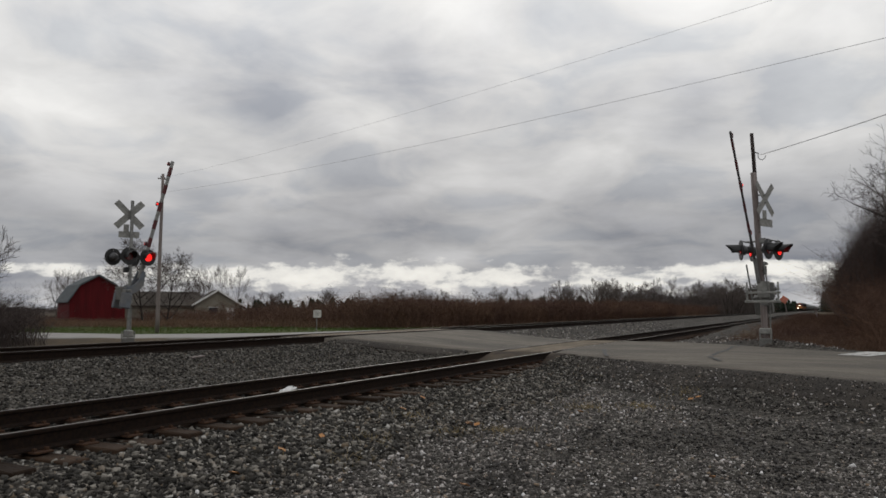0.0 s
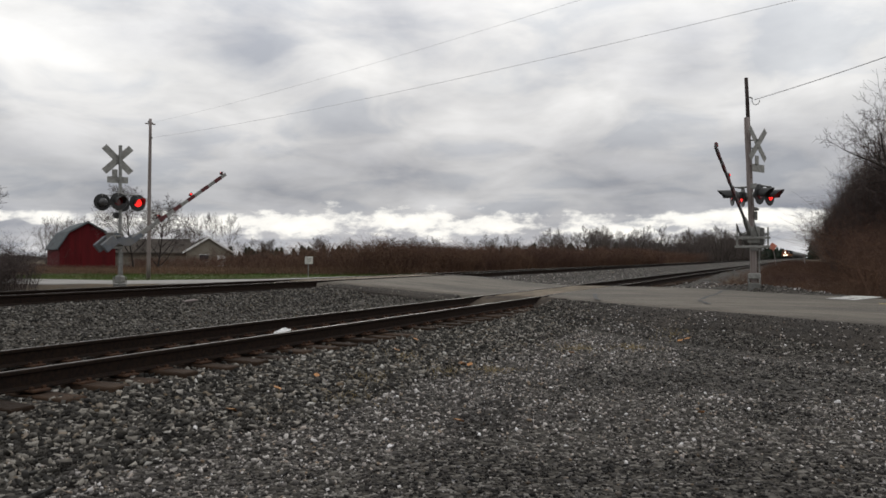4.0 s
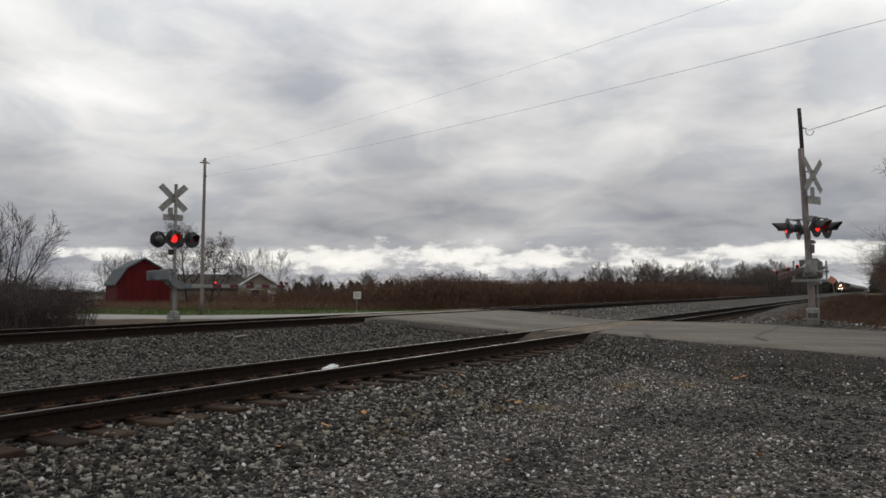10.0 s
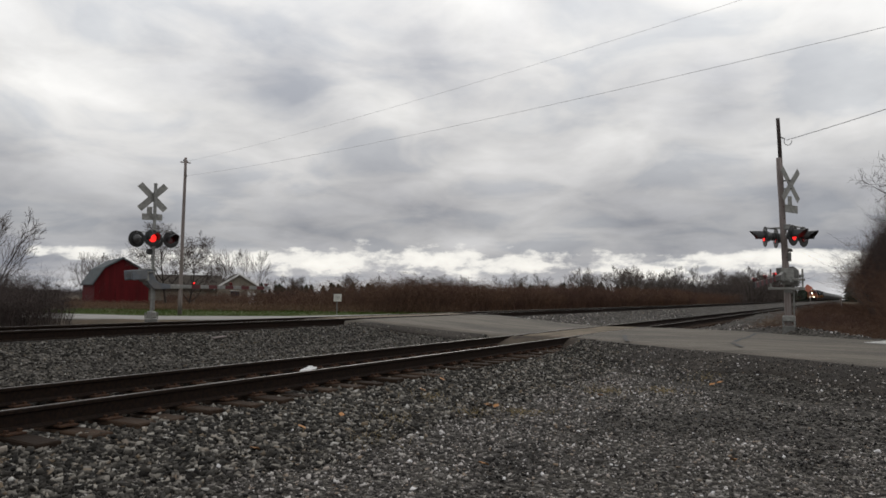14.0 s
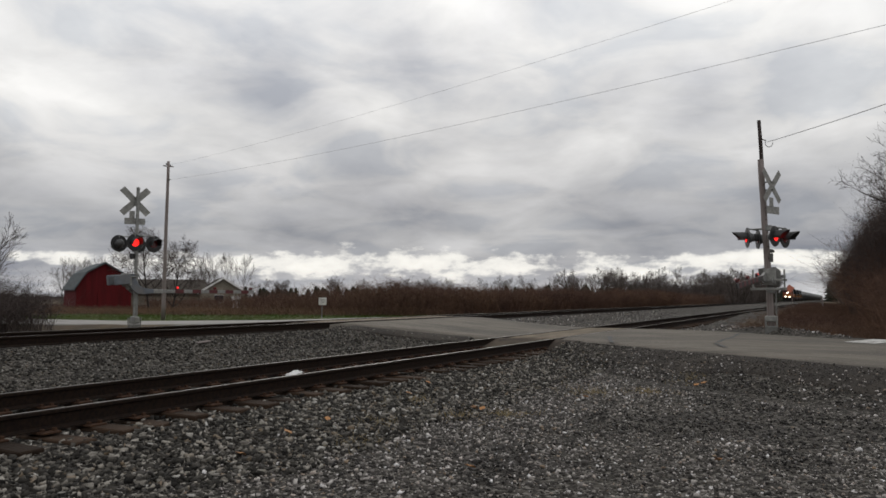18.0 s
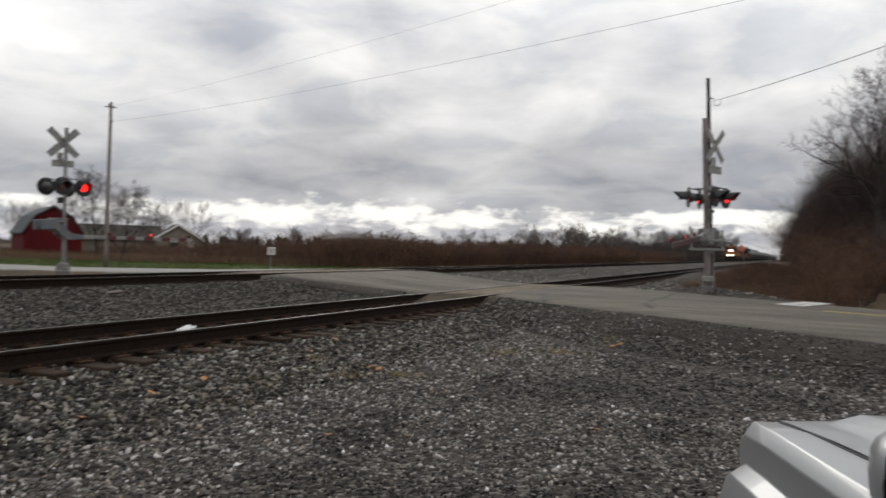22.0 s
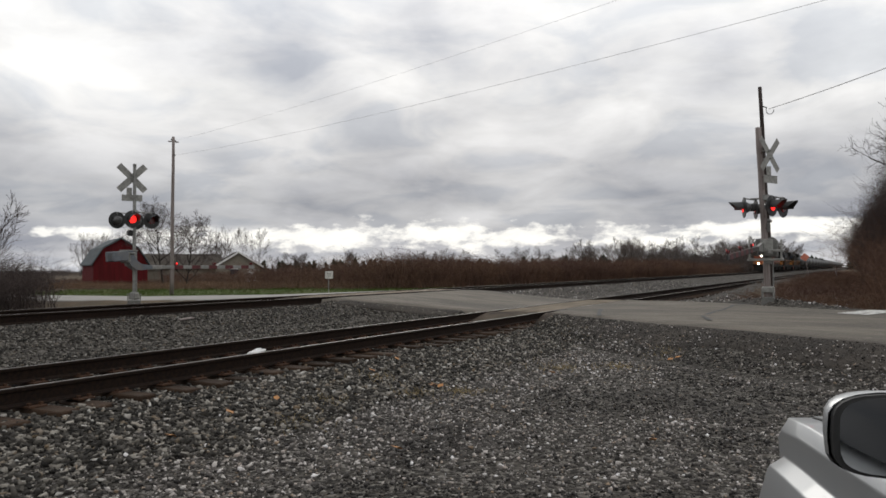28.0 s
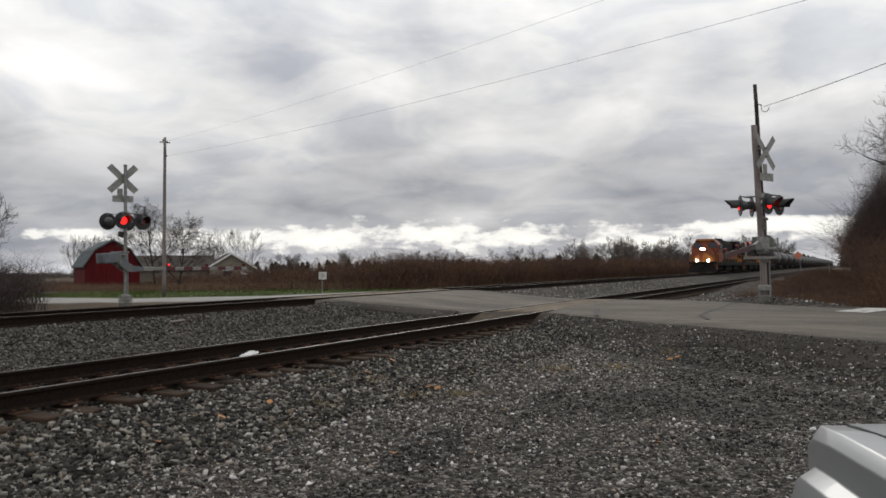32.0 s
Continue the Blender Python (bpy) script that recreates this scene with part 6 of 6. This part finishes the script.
def stones(name, seed, zones, label, mat="stone"):
    """Crushed stones as real pieces: (x0, x1, y0, y1, number, smallest, largest)."""
    rg = np.random.default_rng(seed)
    cube = np.array([(x, y, z) for x in (-1, 1) for y in (-1, 1) for z in (-1, 1)], float) * 0.62
    fac = np.array([(0, 1, 3), (0, 3, 2), (4, 6, 7), (4, 7, 5), (0, 4, 5), (0, 5, 1), (2, 3, 7), (2, 7, 6), (0, 2, 6), (0, 6, 4), (1, 5, 7), (1, 7, 3)])
    V, F, at = [], [], 0
    for x0, x1, y0, y1, n, small, large, keep in zones:
        x, y = rg.uniform(x0, x1, n), rg.uniform(y0, y1, n)
        ok = np.array([keep(a, b) for a, b in zip(x, y)])
        x, y = x[ok], y[ok]
        n = len(x)
        z = np.array([land(a, b) for a, b in zip(x, y)])
        edge = np.array([along(EDGE_NEAR, a) - b for a, b in zip(x, y)])
        z = z + np.where((edge > 0) & (edge < 2.2) & (x > -6.3), 0.022, 0.0)
        size = small * (large / small) ** (rg.uniform(0, 1, n) ** 1.6)
        shape = (cube[None] * rg.uniform(0.55, 1.25, (n, 8, 1)) + rg.normal(0, 0.17, (n, 8, 3))) * rg.uniform((0.8, 0.6, 0.40), (1.45, 1.05, 0.85), (n, 3))[:, None, :] * size[:, None, None] * 0.5
        # turned freely about the upright, tilted less
        turn, lean_to, tip = rg.uniform(0, np.pi, n), rg.uniform(0, 2 * np.pi, n), rg.normal(0, 0.30, n)
        q = np.stack([np.cos(turn) * np.cos(tip), np.sin(tip) * np.cos(lean_to), np.sin(tip) * np.sin(lean_to), np.sin(turn) * np.cos(tip)], 1)
        q /= np.linalg.norm(q, axis=1, keepdims=True)
        w, i, j, k = q.T
        R = np.stack([1 - 2 * (j * j + k * k), 2 * (i * j - k * w), 2 * (i * k + j * w), 2 * (i * j + k * w), 1 - 2 * (i * i + k * k), 2 * (j * k - i * w), 2 * (i * k - j * w), 2 * (j * k + i * w), 1 - 2 * (i * i + j * j)], 1).reshape(n, 3, 3)
        shape = np.einsum("nab,nvb->nva", R, shape)
        shape[:, :, 0] += x[:, None]
        shape[:, :, 1] += y[:, None]
        shape[:, :, 2] += (z + size * rg.uniform(-0.1, 0.28, n))[:, None]
        V.append(shape.reshape(-1, 3))
        F.append((fac[None] + (8 * np.arange(n))[:, None, None] + at).reshape(-1, 3))
        at += 8 * n
    return tagged(array_mesh(name, np.concatenate(V), np.concatenate(F), mat), label, "gravel", kind="stuff")


def clear(x, y):
    """Ground that is neither road nor under a tie or rail; thin over the dirt at the road's edge."""
    gap = along(EDGE_NEAR, x) - y
    if gap < 0.12 or (gap < 2.4 and x > -5.5 and rng.uniform() > 0.04 + 0.36 * gap):
        return False
    for c, half in ((NEAR_X, 1.36), (FAR_X, 1.36)):
        if abs(x - c) < half and rng.uniform() > 0.4:
            return False
    return abs(abs(x - NEAR_X) - HALF) > 0.09 and abs(abs(x - FAR_X) - HALF) > 0.09


def dirty(x, y):
    """Worn, oily spots of the yard where few stones lie open."""
    return noise.noise((x * 0.55, y * 0.40, 2)) + 0.5 * noise.noise((x * 1.3, y * 1.0, 6)) - 0.9 * max(0.0, min(1.0, (-2.6 - x) / 1.6)) + 0.9 * math.exp(-((x + 0.55) / 0.5) ** 2 - ((y - 4.4) / 0.55) ** 2) + 0.5 * math.exp(-((y - 8.6 - 0.5 * x) / 0.8) ** 2) * (x > -2.5)


def ballast(x, y):
    return clear(x, y) and rng.uniform() < 1.15 - 0.75 * max(0.0, min(1.0, (x + 4.6) / 2.6)) - 1.5 * max(0.0, dirty(x, y))


def yard(x, y):
    return clear(x, y) and rng.uniform() < max(0.16, 1.0 - 2.8 * max(0.0, dirty(x, y) - 0.02))


stones("yard_stones", 5, [
    (-5.2, 3.4, 2.0, 7.5, 17000, 0.030, 0.062, lambda x, y: x > -4.3 + 0.5 * noise.noise((x, y, 4)) and ballast(x, y)),
    (-5.2, 4.5, 7.5, 17.5, 22000, 0.032, 0.064, lambda x, y: x > -4.3 + 0.5 * noise.noise((x, y, 4)) and ballast(x, y)),
    (-5.0, 3.4, 2.0, 8.0, 40000, 0.016, 0.034, yard),
    (-5.0, 5.0, 8.0, 17.0, 28000, 0.022, 0.045, yard),
    (-12.5, -5.4, 26.5, 60, 9000, 0.04, 0.085, lambda x, y: y > along(EDGE_FAR, x) + 0.2),
    (-5.0, 0.4, 21.8, 38, 11000, 0.035, 0.085, lambda x, y: y > along(EDGE_FAR, x) + 0.15),
], "loose grey crushed stone of many shades in the yard")
stones("ballast_stones", 9, [
    (-8.4, -3.6, 2.0, 7.5, 24000, 0.040, 0.088, lambda x, y: x < -4.0 + 0.5 * noise.noise((x, y, 4)) and ballast(x, y)),
    (-8.4, -3.6, 7.5, 17.5, 26000, 0.036, 0.080, lambda x, y: x < -4.0 + 0.5 * noise.noise((x, y, 4)) and ballast(x, y)),
], "dark angular ballast stone shouldering the near track", "ballast_stone")
stones("track_ballast", 6, [
    (-13, -8.3, 1, 17.5, 32000, 0.034, 0.072, clear),
    (-17, -13, -2, 18, 7000, 0.035, 0.07, clear),
], "grimy grey ballast stone between the tracks", "old_stone")
stones("shoulder_grit", 12, [
    (-6.2, 6.0, 8.0, 18.0, 60000, 0.016, 0.036, lambda x, y: 0.08 < along(EDGE_NEAR, x) - y < 2.6 and rng.uniform() < 0.9 - 0.25 * (along(EDGE_NEAR, x) - y)),
], "dark oily grit along the edge of the road", "oily_stone")
stones("oily_stones", 7, [
    (-3.0, 3.4, 2.0, 8.0, 26000, 0.018, 0.045, lambda x, y: clear(x, y) and dirty(x, y) > 0.12),
    (-3.5, 5.0, 8.0, 17.0, 22000, 0.024, 0.05, lambda x, y: clear(x, y) and dirty(x, y) > 0.12),
], "dark oily stones in worn patches of the yard", "oily_stone")


# ---- what moves ----
ARM = [(0, 73), (0.6, 67), (1.2, 59.5), (1.8, 53.5), (2.4, 47.5), (3.0, 41), (3.6, 34.5), (4.0, 30.5), (4.5, 26), (5.5, 19.5), (6.5, 14.6), (7.1, 13.0), (7.5, 9.6), (8.1, 6.4), (8.5, 3.8), (9.0, 1.2), (9.3, 0), (32, 0)]
FRONT = [(0, 400), (5, 368), (9, 338), (13, 301), (19, 244), (23, 188), (28, 134), (30.4, 103.5), (32, 84)]
FLASH = 0.652


def flash_rows(base, phase):
    """Half a turn of the lens at each beat: lit side out, then in."""
    rows, side = [], phase
    rows.append((0, base @ pose(0, 0, 0, 180 * side, 0, 0)))
    t = 0.5
    while t < 31.9:
        for k in range(4):
            a = 180 * side + (60 * k if side == 0 else -60 * k)
            rows.append((t + 0.034 * (k - 3), base @ pose(0, 0, 0, a, 0, 0)))
        side = 1 - side
        t += FLASH
    rows.append((32, base @ pose(0, 0, 0, 180 * side, 0, 0)))
    return rows


def motions():
    for s, eyes, arm, arm_eyes, mount in SIGNALS:
        if s is SIGNALS[0][0]:
            rows = [(t, math.degrees(math.atan(1.19 * math.tan(math.radians(a))))) for t, a in ARM]
        else:
            rows = [(t, a - 4.0) for t, a in ARM]
        walk(arm, [(t, mount @ pose(0, 0, 0, a, 0, 0)) for t, a in rows])
        for sy, e in eyes:
            walk(e, flash_rows(e.matrix_basis.copy(), 0 if sy > 0 else 1))
        for k, e in arm_eyes:
            if k < 2:
                walk(e, flash_rows(e.matrix_basis.copy(), 1 - k))
            else:
                e.matrix_basis = e.matrix_basis @ pose(0, 0, 0, 180, 0, 0)
    for ob, off in zip(TRAIN, OFFSETS):
        walk(ob, [(t, pose(FAR_X, y + off, FAR_RAIL)) for t, y in FRONT])


motions()
